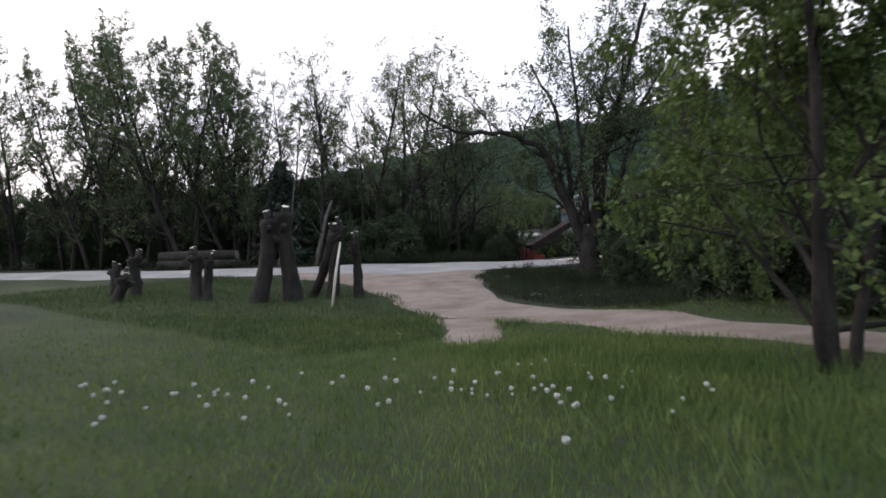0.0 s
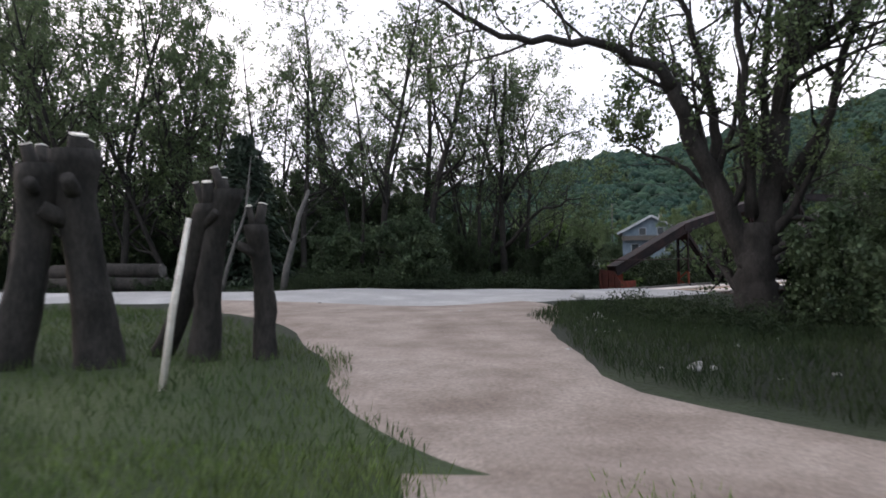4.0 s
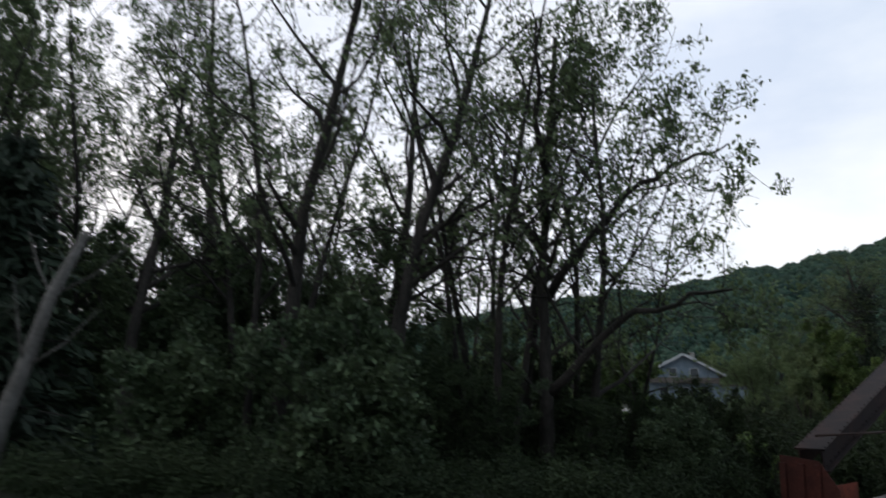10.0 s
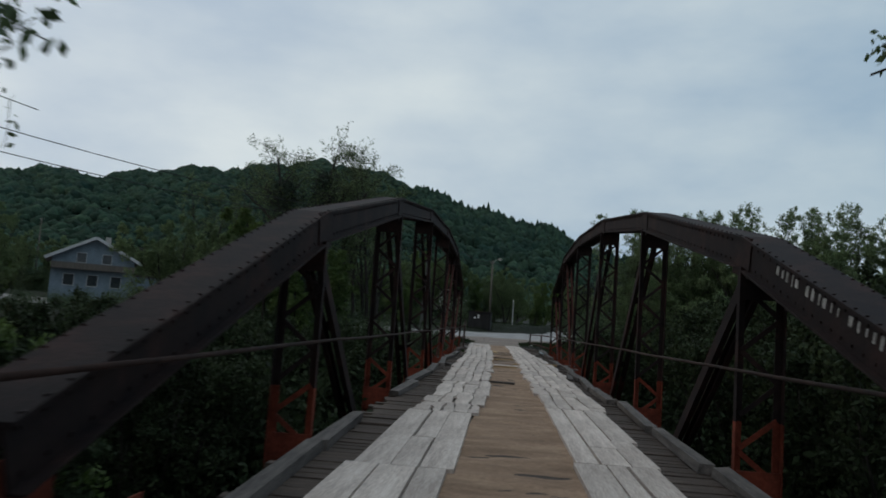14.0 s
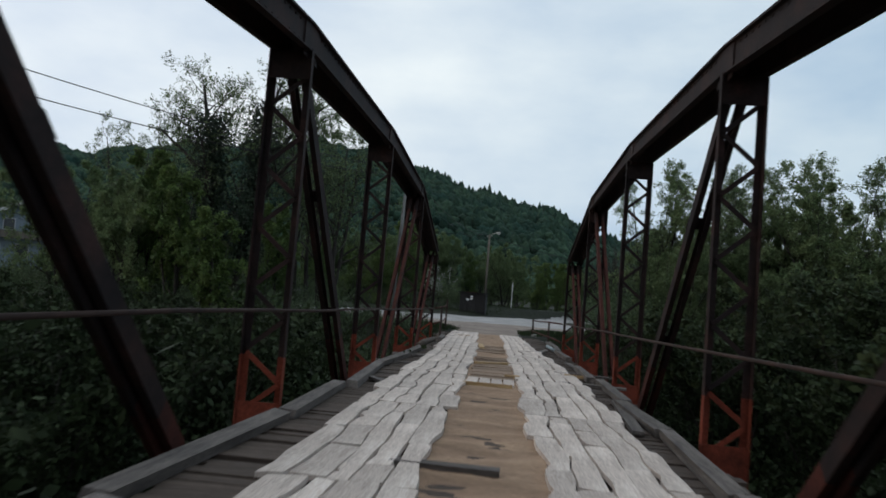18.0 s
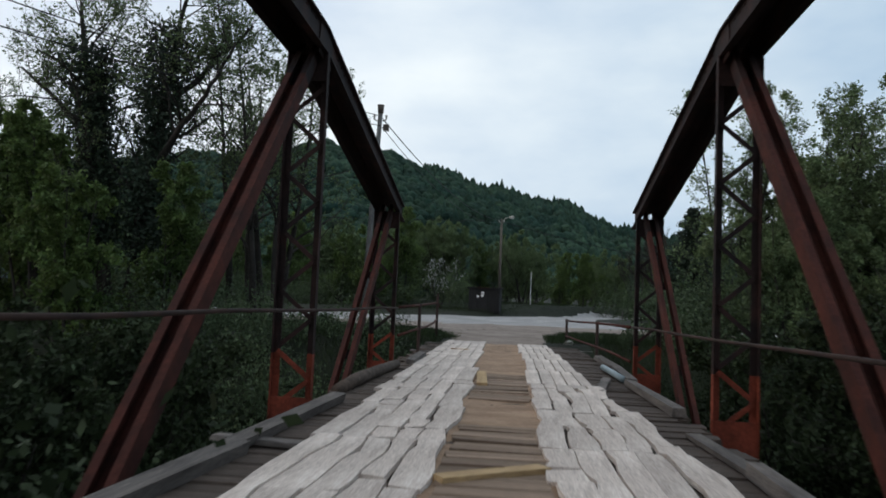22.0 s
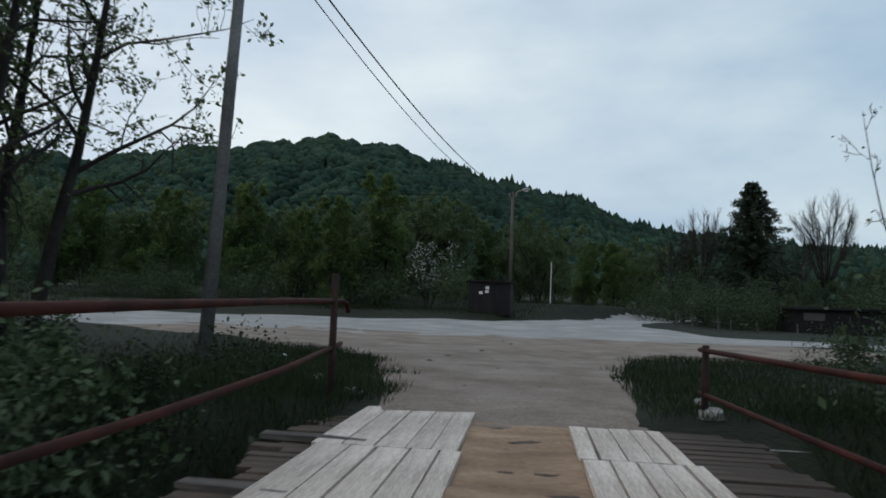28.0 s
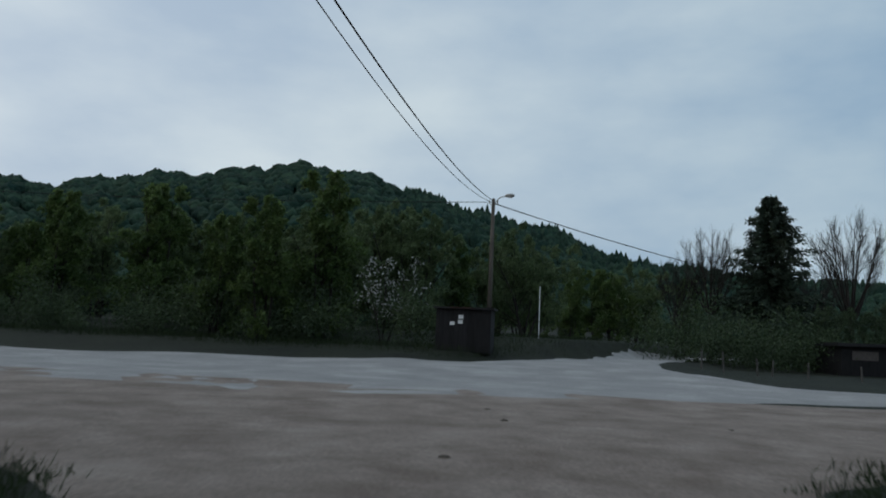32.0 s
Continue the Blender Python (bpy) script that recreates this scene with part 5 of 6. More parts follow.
stump(2.0, -34.0, [(-0.1, -0.5, 0.3, -0.1, 2.75, 0.26), (0.5, 0.45, 0.4, 0.25, 2.95, 0.27)], 1, "dark pollarded willow trunks with pale sawn tops")
stump(2.9, -32.2, [(-0.8, -0.3, 0.3, 0.0, 2.3, 0.16), (0.0, -0.1, 0.45, 0.15, 2.5, 0.19), (0.6, 0.7, 0.6, 0.5, 2.0, 0.15)], 2, "leaning dark pollarded trunks with sawn tops")
stump(0.2, -35.6, [(0, 0, -0.12, 0.05, 1.55, 0.2), (0.35, 0.15, 0.42, 0.2, 1.4, 0.15)], 3, "short dark stump with pale sawn tops")
stump(-3.6, -35.9, [(0, 0, 0.25, 0.1, 1.5, 0.2), (-0.6, -0.5, -0.5, -0.3, 1.1, 0.17)], 4, "short dark stump beside the road")
stump(-1.3, -37.6, [(0, 0, 0.1, 0.2, 0.9, 0.2)], 5, "low broken stump in the grass")
t = thing("leaning_stake", "thin pale peeled stake leaning against the stumps", "stake", at=(4.45, -33.55, gz(4.45, -33.55)))
part("shaft", Build().tube([(0, 0, -0.1), (0.08, 0.1, 0.9), (0.2, 0.26, 2.0)], [0.05, 0.045, 0.03], 8), M["cutwood"], t, smooth=True)

for x, y, seed, pts, rads in ((-10.5, -24.6, 1, [(0, 0, -0.3), (0.12, 0.2, 0.8), (0.26, 0.40, 1.6), (0.46, 0.72, 2.7), (0.5, 0.8, 3.6), (0.56, 0.9, 4.6)], [0.075, 0.065, 0.055, 0.045, 0.03, 0.012]),
                           (-9.5, -22.8, 2, [(0, 0, -0.3), (0.08, 0.12, 0.8), (0.2, 0.3, 1.6), (0.32, 0.5, 2.6), (0.5, 0.8, 3.5)], [0.14, 0.12, 0.10, 0.085, 0.06])):
    t = thing("leaning_birch", "thin grey leaning tree trunk with few branches", "tree", "leaning grey trunks", at=(x, y, gz(x, y)))
    part("trunk", Build().tube(pts, rads, 9), M["birch_bark"], t, smooth=True)
    r = random.Random(seed)
    for k in range(5):
        p = Vector(pts[r.choice((2, 2, 3, 3))])
        d = Vector((r.uniform(-1, 1), r.uniform(-0.4, 1), 0.5)).normalized()
        part("branch", Build().tube([tuple(p), tuple(p + d * 0.6), tuple(p + d * 1.1 + Vector((0, 0, 0.2)))], [0.022, 0.014, 0.005], 5), M["birch_bark"], t, smooth=True)
for dx, dy, dz, rad, name in ((0.25, -0.2, 0.24, 0.27, "long felled log lying beside the road"), (-0.2, 0.3, 0.25, 0.28, "long felled log lying beside the road"), (0.02, 0.05, 0.72, 0.27, "felled log stacked on two others beside the road")):
    lp0, lp1 = Vector((-12.6 + dx, -25.7 + dy, gz(-12.6, -25.7) + dz)), Vector((-16.4 + dx, -28.0 + dy, gz(-16.4, -28.0) + dz))
    lg = tagged(part("felled_log", Build().tube([tuple(lp0), tuple(lp0.lerp(lp1, 0.5) + Vector((0, 0, 0.03))), tuple(lp1)], [rad * 0.9, rad, rad * 1.03], 12), M["bark"], smooth=True), name, "log", "stacked logs")
    le = (lp0 - lp1).normalized()
    part("sawn_end", Build().tube([tuple(lp0 + le * 0.002), tuple(lp0 + le * 0.02)], [rad * 0.88, rad * 0.86], 12), M["timber"], lg, "weathered sawn log end")


def conifer(name, label, x, y, tall, width, seed, tiers=24, leafs=26, skirt=0.12, taper=0.75):
    r, rs2 = random.Random(seed), np.random.RandomState(seed)
    t = thing(name, label, "tree", at=(x, y, gz(x, y) - 0.2))
    b = Build().tube([(0, 0, 0), (0.05, 0, tall * 0.5), (0, 0, tall)], [tall * 0.02, tall * 0.012, 0.02], 8)
    cs, axs, ays = [], [], []
    for k in range(tiers):
        f = skirt + (1 - skirt) * k / tiers
        z, reach = tall * f, width * (1 - f) ** taper * r.uniform(0.75, 1.15) + 0.12
        for j in range(7):
            a = j * 0.9 + k * 1.7 + r.uniform(-0.3, 0.3)
            ln = reach * r.uniform(0.65, 1.15)
            d = Vector((math.cos(a), math.sin(a), 0))
            tip = Vector((0, 0, z)) + d * ln + Vector((0, 0, -0.18 * ln + 0.12 * ln * f * 3))
            b.tube([(0, 0, z), tuple(tip)], [0.03, 0.008], 4, caps=False)
            n = int(leafs * (0.4 + ln / max(width, 0.1)))
            u = rs2.uniform(0.1, 1.05, (n, 1))
            c = np.array((0, 0, z)) * (1 - u) + np.array(tip) * u + rs2.normal(0, 1, (n, 3)) * np.array([0.10, 0.10, 0.07]) * (0.5 + ln * 0.35)
            c[:, 2] -= rs2.uniform(0, 0.22, n)
            dirv = np.array(d) + rs2.normal(0, 0.5, (n, 3)) + np.array((0, 0, -0.5))
            dirv /= np.linalg.norm(dirv, axis=1, keepdims=True)
            sx = np.cross(dirv, rs2.normal(0, 1, (n, 3)))
            sx /= np.linalg.norm(sx, axis=1, keepdims=True)
            cs.append(c), axs.append(sx * 0.10), ays.append(dirv * rs2.uniform(0.12, 0.26, (n, 1)))
    part("trunk", b, M["bark"], t)
    part("crown", quads_mesh("crown", np.concatenate(cs), np.concatenate(axs), np.concatenate(ays), M["needle"]), None, t)
    return t


conifer("spruce_tree", "dark bushy conifer growing among the bank trees", -13.6, -21.8, 6.4, 2.2, 3, tiers=22, leafs=44, skirt=0.03)
conifer("spruce_tree", "dark spruce with drooping branches beyond the road", 19.2, 96.8, 13.4, 5.2, 4, tiers=26, leafs=150, skirt=0.26, taper=0.72)

# ---- far side things ----
shed = thing("wooden_shed", "small black wooden shed with white notices beside the road", "shed", at=(-2.7, 72.4, 0.55))
M["black_wood"] = mat("black_wood", (0.006, 0.006, 0.007), (0.017, 0.016, 0.017), 3, 0.8, fine=20, stretch=(6, 6, 0.6), bump=0.4, per_object=0.3)
M["paper"] = mat("white_paper", (0.62, 0.62, 0.62), (0.78, 0.78, 0.78), 5, 0.8, bump=0)
for k in range(12):
    part("wall_board", Build().box((-1.26 + 0.21 * k, -0.75, 0), (-1.26 + 0.21 * k + 0.2, -0.72, 1.95)), M["black_wood"], shed)
part("body", Build().box((-1.25, -0.71, 0), (1.25, 0.75, 1.94)), M["black_wood"], shed)
part("roof", Build().box((-1.38, -0.95, 1.96), (1.38, 0.9, 2.05)), M["black_wood"], shed)
part("roof_edge", Build().box((-0.6, -0.975, 1.98), (0.45, -0.955, 2.05)), M["rail"], shed, "pale worn roof edge strip")
part("door", Build().box((0.55, -0.775, 0.05), (1.2, -0.755, 1.85)), M["black_wood"], shed)
for x0, z0 in ((-0.62, 1.22), (-0.25, 1.30), (-0.23, 1.52)):
    part("notice", Build().box((x0, -0.765, z0), (x0 + 0.22, -0.757, z0 + 0.17)), M["paper"], shed, "small white paper notice")
shed.rotation_euler.z = radians(-6)


def line_pole(name, label, x, y, tall, lean=(0, 0), radius=0.12, material="timberpole", arms=True, z=None):
    t = thing(name, label, "pole", at=(x, y, gz(x, y) if z is None else z))
    part("shaft", Build().tube([(0, 0, -0.4), (lean[0] * 0.5, lean[1] * 0.5, tall / 2), (lean[0], lean[1], tall)], [radius, radius * 0.85, radius * 0.68], 10), M[material], t, smooth=True)
    if arms:
        for s in (-1, 1):
            part("insulator", Build().tube([(lean[0] + s * 0.1, lean[1], tall - 0.35), (lean[0] + s * 0.24, lean[1], tall - 0.3), (lean[0] + s * 0.24, lean[1], tall - 0.12)], [0.025, 0.03, 0.05], 8), M["concrete"], t, smooth=True)
    return t


M["timberpole"] = mat("dark_pole_wood", (0.06, 0.052, 0.045), (0.12, 0.105, 0.09), 2, 0.9, fine=20, stretch=(4, 4, 0.4), bump=0.3)
cp = line_pole("utility_pole", "tall grey concrete utility pole beside the bridge end", -6.1, 39.1, 8.75, (0.36, 0.0), 0.13, "pole_concrete")
part("pole_cap", Build().tube([(0.36, 0, 8.7), (0.36, 0, 9.05)], [0.11, 0.14], 10), M["timberpole"], cp, smooth=True)
part("junction_box", Build().box((0.5, -0.09, 8.0), (0.72, 0.09, 8.25)), M["timberpole"], cp)
lp = line_pole("street_lamp", "wooden pole with a bent street lamp arm", -1.8, 80.7, 8.1, (0, 0), 0.15)
part("arm", Build().tube([(0, 0, 7.75), (0.35, -0.1, 8.15), (0.75, -0.2, 8.25)], [0.03] * 3, 8), M["concrete"], lp, smooth=True)
lamp = part("lamp_head", Build().tube([(0.65, -0.18, 8.23), (0.8, -0.2, 8.27), (1.1, -0.26, 8.28), (1.2, -0.28, 8.25)], [0.05, 0.1, 0.11, 0.05], 10), M["concrete"], lp, smooth=True)
part("lamp_glass", Build().box((0.82, -0.28, 8.13), (1.1, -0.2, 8.18)), M["paper"], lamp)
wp = thing("white_post", "thin white post standing in the verge", "post", at=(1.15, 83.2, gz(1.15, 83.2)))
part("shaft", Build().tube([(0, 0, -0.3), (0, 0, 3.1)], [0.034, 0.028], 8), M["paper"], wp)
line_pole("utility_pole", "distant wooden utility pole", 26.4, 105.0, 6.6)
line_pole("utility_pole", "wooden utility pole standing among the bank trees", -23.4, -21.5, 7.7)
line_pole("utility_pole", "wooden utility pole among far roadside trees", -70, 93, 11)


def wire(p, q, sag, radius=0.018):
    p, q = Vector(p), Vector(q)
    pts = [tuple(p.lerp(q, i / 24) - Vector((0, 0, sag * 4 * (i / 24) * (1 - i / 24)))) for i in range(25)]
    tagged(part("overhead_wire", Build().tube(pts, [radius] * 25, 5), M["black_wood"]), "thin black overhead wire strung between poles", "wire", "overhead wires")


top1, top2, lampz = (-5.74, 39.1, gz(-6.3, 39.1) + 8.6), (-5.7, 39.1, gz(-6.3, 39.1) + 8.2), gz(-1.8, 80.7)
wire(top1, (-1.85, 80.7, lampz + 8.0), 1.02, 0.022)
wire(top2, (-1.75, 80.7, lampz + 7.85), 1.32, 0.014)
wire((-1.7, 80.7, lampz + 7.8), (26.4, 105, gz(26.4, 105) + 6.4), 0.5, 0.03)
wire((-1.9, 80.7, lampz + 7.9), (-70, 93, gz(-70, 93) + 10.8), 0.8, 0.02)
wire(top1, (-23.4, -21.5, gz(-23.4, -21.5) + 7.5), 1.8, 0.016)
wire(top2, (-23.4, -21.5, gz(-23.4, -21.5) + 6.7), 1.9, 0.016)
fr = random.Random(9)
for x, y, hgt in ((8.9, 76.15, 0.95), (9.9, 75.9, 1.05), (11.4, 75.5, 0.85), (12.0, 75.3, 0.8), (13.5, 74.8, 0.75), (15.6, 74.0, 0.7), (17.8, 73.2, 0.8)):
    t = thing("fence_post", "short pale weathered wooden fence post in the verge", "post", "roadside fence posts", at=(x, y, gz(x, y)))
    part("shaft", Build().tube([(0, 0, -0.2), (fr.uniform(-0.06, 0.06), fr.uniform(-0.05, 0.05), hgt)], [0.05, 0.042], 7), M["birch_bark"], t)
barn = thing("low_barn", "low dark barn with a flat roof behind the fence", "barn", at=(20.6, 83.5, gz(20.6, 83.5) - 0.1))
part("wall", Build().box((-2.6, -1.6, 0), (3.4, 2.0, 1.75)), M["black_wood"], barn)
part("roof", Build().box((-2.9, -1.9, 1.75), (3.7, 2.3, 1.95), jitter=0.05, rng=fr), M["black_wood"], barn)
part("opening", Build().box((-2.0, -1.64, 1.0), (-0.6, -1.61, 1.5)), M["timber"], barn)

house = thing("house", "pale blue gabled house among trees on the slope", "house", at=(-49.8, 72.6, 1.3))
house.rotation_euler.z = radians(30)
M["house_wall"] = mat("pale_blue_wall", (0.11, 0.145, 0.18), (0.17, 0.21, 0.25), 1.5, 0.85, bump=0.2)
M["trim"] = mat("grey_white_trim", (0.30, 0.31, 0.32), (0.42, 0.43, 0.44), 4, 0.8, bump=0.1)
M["roof_tile"] = mat("dark_roof_tile", (0.05, 0.045, 0.045), (0.09, 0.08, 0.075), 3, 0.85, fine=20, bump=0.4)
M["glass"] = mat("window_glass", (0.02, 0.025, 0.03), (0.04, 0.045, 0.05), 2, 0.1, bump=0, spec=0.6)
b = Build()
b.add([(-4.4, -4, -2.8), (4.4, -4, -2.8), (4.4, -4, 4.2), (0, -4, 6.5), (-4.4, -4, 4.2), (-4.4, 5, -2.8), (4.4, 5, -2.8), (4.4, 5, 4.2), (0, 5, 6.5), (-4.4, 5, 4.2)],
      [(0, 1, 2, 3, 4), (9, 8, 7, 6, 5), (0, 5, 6, 1), (1, 6, 7, 2), (4, 9, 5, 0), (2, 7, 8, 3), (3, 8, 9, 4)])
part("wall", b, M["house_wall"], house)
for s in (-1, 1):
    roof = part("roof", Build().beam((s * 2.55, -4.8, 5.28), (s * 2.55, 5.8, 5.28), 5.9, 0.16, side=(s * 4.4, 0, -2.3)), M["roof_tile"], house)
    part("barge_board", Build().beam((0, -4.86, 6.68), (s * 5.15, -4.86, 3.99), 0.05, 0.34, side=(0, 1, 0)), M["trim"], roof, "white barge board")
for x0, z0, w, hh in ((-3.1, 1.0, 1.2, 1.4), (-0.6, 1.0, 1.2, 1.4), (1.9, 1.0, 1.2, 1.4), (-1.9, 3.7, 1.1, 1.2), (0.8, 3.7, 1.1, 1.2)):
    win = part("window", Build().box((x0, -4.06, z0), (x0 + w, -4.01, z0 + hh)), M["trim"], house)
    part("pane", Build().box((x0 + 0.08, -4.075, z0 + 0.08), (x0 + w - 0.08, -4.062, z0 + hh - 0.08)), M["glass"], win)
balcony = part("balcony", Build().box((-4.4, -5.3, 2.9), (4.4, -4.02, 3.06)), M["timberpole"], house)
part("balcony_rail", Build().box((-4.4, -5.3, 3.07), (4.4, -5.24, 3.62)), M["timberpole"], balcony)
part("annex", Build().box((4.42, -3, -2.8), (8.0, 3, 2.6)), M["house_wall"], house)
part("annex_roof", Build().box((4.42, -3.4, 2.61), (8.3, 3.3, 2.8)), M["roof_tile"], house)
part("chimney", Build().box((1.1, 0, 5.4), (1.7, 0.6, 7.2)), M["concrete"], house)

def fan_tree(x, y, top, half, seed):
    """Leafless broom-shaped tree: upright limbs fanning from a short trunk into fine twigs."""
    r = random.Random(seed)
    tall = top - gz(x, y)
    t = thing("bare_tree", "tall leafless tree with a fan of upright branches", "tree", at=(x, y, gz(x, y) - 0.1))
    part("trunk", Build().tube([(0, 0, -0.4), (0.04, 0, tall * 0.15), (0, 0, tall * 0.34)], [0.4, 0.3, 0.2], 9), M["bark"], t, smooth=True)
    twigs = Build()

    def grown(p, d, length, rad, level):
        pts, rads, d = [p], [rad], d.normalized()
        for k in range(4):
            d = (d + Vector((r.gauss(0, 0.09), r.gauss(0, 0.09), 0.10 + r.gauss(0, 0.05)))).normalized()
            pts.append(pts[-1] + d * length / 4)
            rads.append(rad * (1 - 0.16 * (k + 1)))
        twigs.tube([tuple(q) for q in pts], rads, 3 if level else 4, caps=False)
        if level < 2:
            for k in range((8, 5)[level]):
                f = 0.15 + 0.84 * (k + r.random()) / (8, 5)[level]
                i = min(int(f * 4), 3)
                side = Vector((r.gauss(0, 1), r.gauss(0, 1), r.gauss(0, 0.5))).normalized()
                grown(pts[i].lerp(pts[i + 1], f * 4 - i), (pts[i + 1] - pts[i]).normalized() + side * 0.55, length * r.uniform(0.4, 0.6), rads[i] * 0.6, level + 1)

    for k in range(13):
        a = 2.4 * k + r.uniform(-0.3, 0.3)
        reach = half * (0.12 + 0.74 * math.sqrt((k + 0.5) / 13))
        z0, z1 = tall * r.uniform(0.26, 0.36), tall * (0.97 - 0.34 * (reach / half) ** 2)
        pts = [Vector((math.cos(a) * reach * u ** 0.75, math.sin(a) * reach * u ** 0.75, z0 + (z1 - z0) * u)) + Vector((r.gauss(0, 0.06), r.gauss(0, 0.06), 0)) * u for u in (0, 0.15, 0.3, 0.45, 0.6, 0.75, 0.9, 1.0)]
        part("limb", Build().tube([tuple(q) for q in pts], [0.12, 0.1, 0.08, 0.064, 0.05, 0.037, 0.024, 0.014], 6), M["bark"], t, smooth=True)
        for k2 in range(13):
            f = 0.28 + 0.7 * (k2 + r.random()) / 13
            i = min(int(f * 7), 6)
            side = Vector((math.cos(a) * 0.4 + r.gauss(0, 0.7), math.sin(a) * 0.4 + r.gauss(0, 0.7), r.uniform(-0.2, 0.3)))
            grown(pts[i].lerp(pts[i + 1], f * 7 - i), (pts[i + 1] - pts[i]).normalized() + side * 0.6, tall * 0.2 * r.uniform(0.6, 1.0) * (1.15 - 0.6 * f), 0.021, 0)
    part("crown", twigs, M["bark"], t)
    return t


bare = fan_tree(28.6, 105.0, 13.4, 3.5, 61)
again(bare, 15.6, 100.0, 70, 0.8)
again(bare, 13.2, 101.0, 130, 0.62)
again(bare, 23.6, 100.0, 160, 0.6)
blossom = tree("blossom_tree", "small tree covered with white spring blossom", -6.7, 73.6, 62, stems=3, tall=4.6, spread=1.7, radius=0.06, limbs=8, bare=0.25, per_twig=4, leaf=0.05, leafm="leaf_dark", category="tree")
M["petal"] = mat("white_blossom", (0.48, 0.48, 0.46), (0.62, 0.62, 0.60), 3, 0.7, bump=0, translucent=0.3)
b2, (c2, ax2, ay2) = grow(62, tall=4.6, spread=1.7, stems=3, radius=0.06, limbs=8, bare=0.25, per_twig=2, leaf=0.07)
keep = np.random.RandomState(3).rand(len(c2)) < 0.5
part("blossom", quads_mesh("blossom", c2[keep], ax2[keep], ay2[keep], M["petal"]), None, blossom)
sapling = tree("sapling", "tall thin bare sapling beside the railing", 3.7, 34.6, 63, tall=5.4, spread=0.9, radius=0.03, limbs=5, bare=0.55, subs=2, twigs=2, per_twig=1, leaf=0.04)
again(sapling, 4.3, 35.6, 120, 0.85)
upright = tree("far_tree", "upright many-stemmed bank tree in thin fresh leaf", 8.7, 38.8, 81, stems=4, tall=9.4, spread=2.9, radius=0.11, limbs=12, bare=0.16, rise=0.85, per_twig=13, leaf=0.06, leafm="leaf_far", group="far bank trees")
for x, y, s in ((10.9, 36.4, 0.92), (12.6, 39.2, 1.0), (15.0, 37.0, 1.0), (17.5, 39.8, 1.08), (20.5, 37.5, 1.05), (24.0, 40.0, 1.15), (28.0, 39.0, 1.1)):
    again(upright, x, y, tr.uniform(0, 360), s)

# bushes rising from the river bed on both sides of the bridge, shade in their leaf colour
wet = tree("river_bush", "tall leafy bush rising from the river bed, coloured for shade", 7.4, 1.0, 83, stems=6, tall=5.6, spread=2.0, radius=0.05, limbs=10, bare=0.04, per_twig=20, leaf=0.06, subs=5, twigs=3, leafm="leaf_scrub_shade", category="bush", group="river bed bushes")
for k in range(15):
    y = -5.5 + 2.1 * k
    again(wet, 6.2 + tr.uniform(-0.4, 1.6), y + tr.uniform(-0.6, 0.6), tr.uniform(0, 360), tr.uniform(0.95, 1.2))
    again(wet, 10.5 + tr.uniform(-1.2, 1.8), y + tr.uniform(-1, 1), tr.uniform(0, 360), tr.uniform(1.2, 1.5))
    if k > 1:
        again(wet, -6.4 - tr.uniform(-0.4, 1.6), y + tr.uniform(-0.6, 0.6), tr.uniform(0, 360), tr.uniform(0.82, 1.0))
        again(wet, -11 - tr.uniform(-1.2, 2.2), y + tr.uniform(-1, 1), tr.uniform(0, 360), tr.uniform(0.95, 1.1))
for x, y, s in ((-6.0, -12.6, 0.34), (-7.6, -12.8, 0.48), (-9.6, -12.6, 0.55), (-6.2, -10.4, 0.62), (-8.4, -10.2, 0.75), (-11.2, -10.8, 0.9), (-13.4, -11.8, 0.85), (-6.4, -8.0, 0.8), (-9.2, -7.4, 0.95), (-12.4, -8.2, 1.1), (-4.9, -11.6, 0.4), (-5.2, -9.4, 0.6), (-5.6, -14.4, 0.3), (-7.4, -15.6, 0.36)):
    again(wet, x, y, tr.uniform(0, 360), s)

# ---- grass ----
def blades(name, label, spots, size, seed, material="grass"):
    rs2 = np.random.RandomState(seed)
    n = len(spots)
    z = height(spots[:, 0], spots[:, 1])
    tall = rs2.uniform(0.5, 1.3, n) * size
    leanv = rs2.normal(0, 0.35, (n, 2))
    ay = np.stack([leanv[:, 0] * tall, leanv[:, 1] * tall, tall], 1) / 2
    a = rs2.uniform(0, 6.28, n)
    ax = np.stack([np.cos(a), np.sin(a), 0 * a], 1) * rs2.uniform(0.006, 0.013, (n, 1)) * (1 + size)
    c = np.stack([spots[:, 0], spots[:, 1], z], 1) + ay
    return tagged(new(name, quads_mesh(name, c, ax, ay, M[material])), label, "grass", kind="stuff")


def off_track(p, edge=1.3):
    """Keeps points that lie clear of the dirt track and its spur."""
    line = np.array([(-4.2, -21.6), (-0.6, -25.0), (3.5, -28.3), (7.3, -31.1), (10.2, -31.8), (13.2, -32.1), (16, -33.5), (19.2, -35.1), (27, -38), (44, -41)])
    spur = np.array([(8.6, -32.2), (10.0, -33.8), (11.4, -35.3), (12.4, -36.4)])
    ok = np.ones(len(p), bool)
    fray = 1.12 - 0.45 * np.random.RandomState(len(p)).rand(len(p)) ** 2
    for path, w in ((line, edge), (spur, edge * 0.55)):
        for a_, b_ in zip(path, path[1:]):
            u = np.clip(((p - a_) @ (b_ - a_)) / ((b_ - a_) @ (b_ - a_)), 0, 1)
            ok &= np.hypot(*(p - (a_ + u[:, None] * (b_ - a_))).T) > w * fray
    return p[ok]


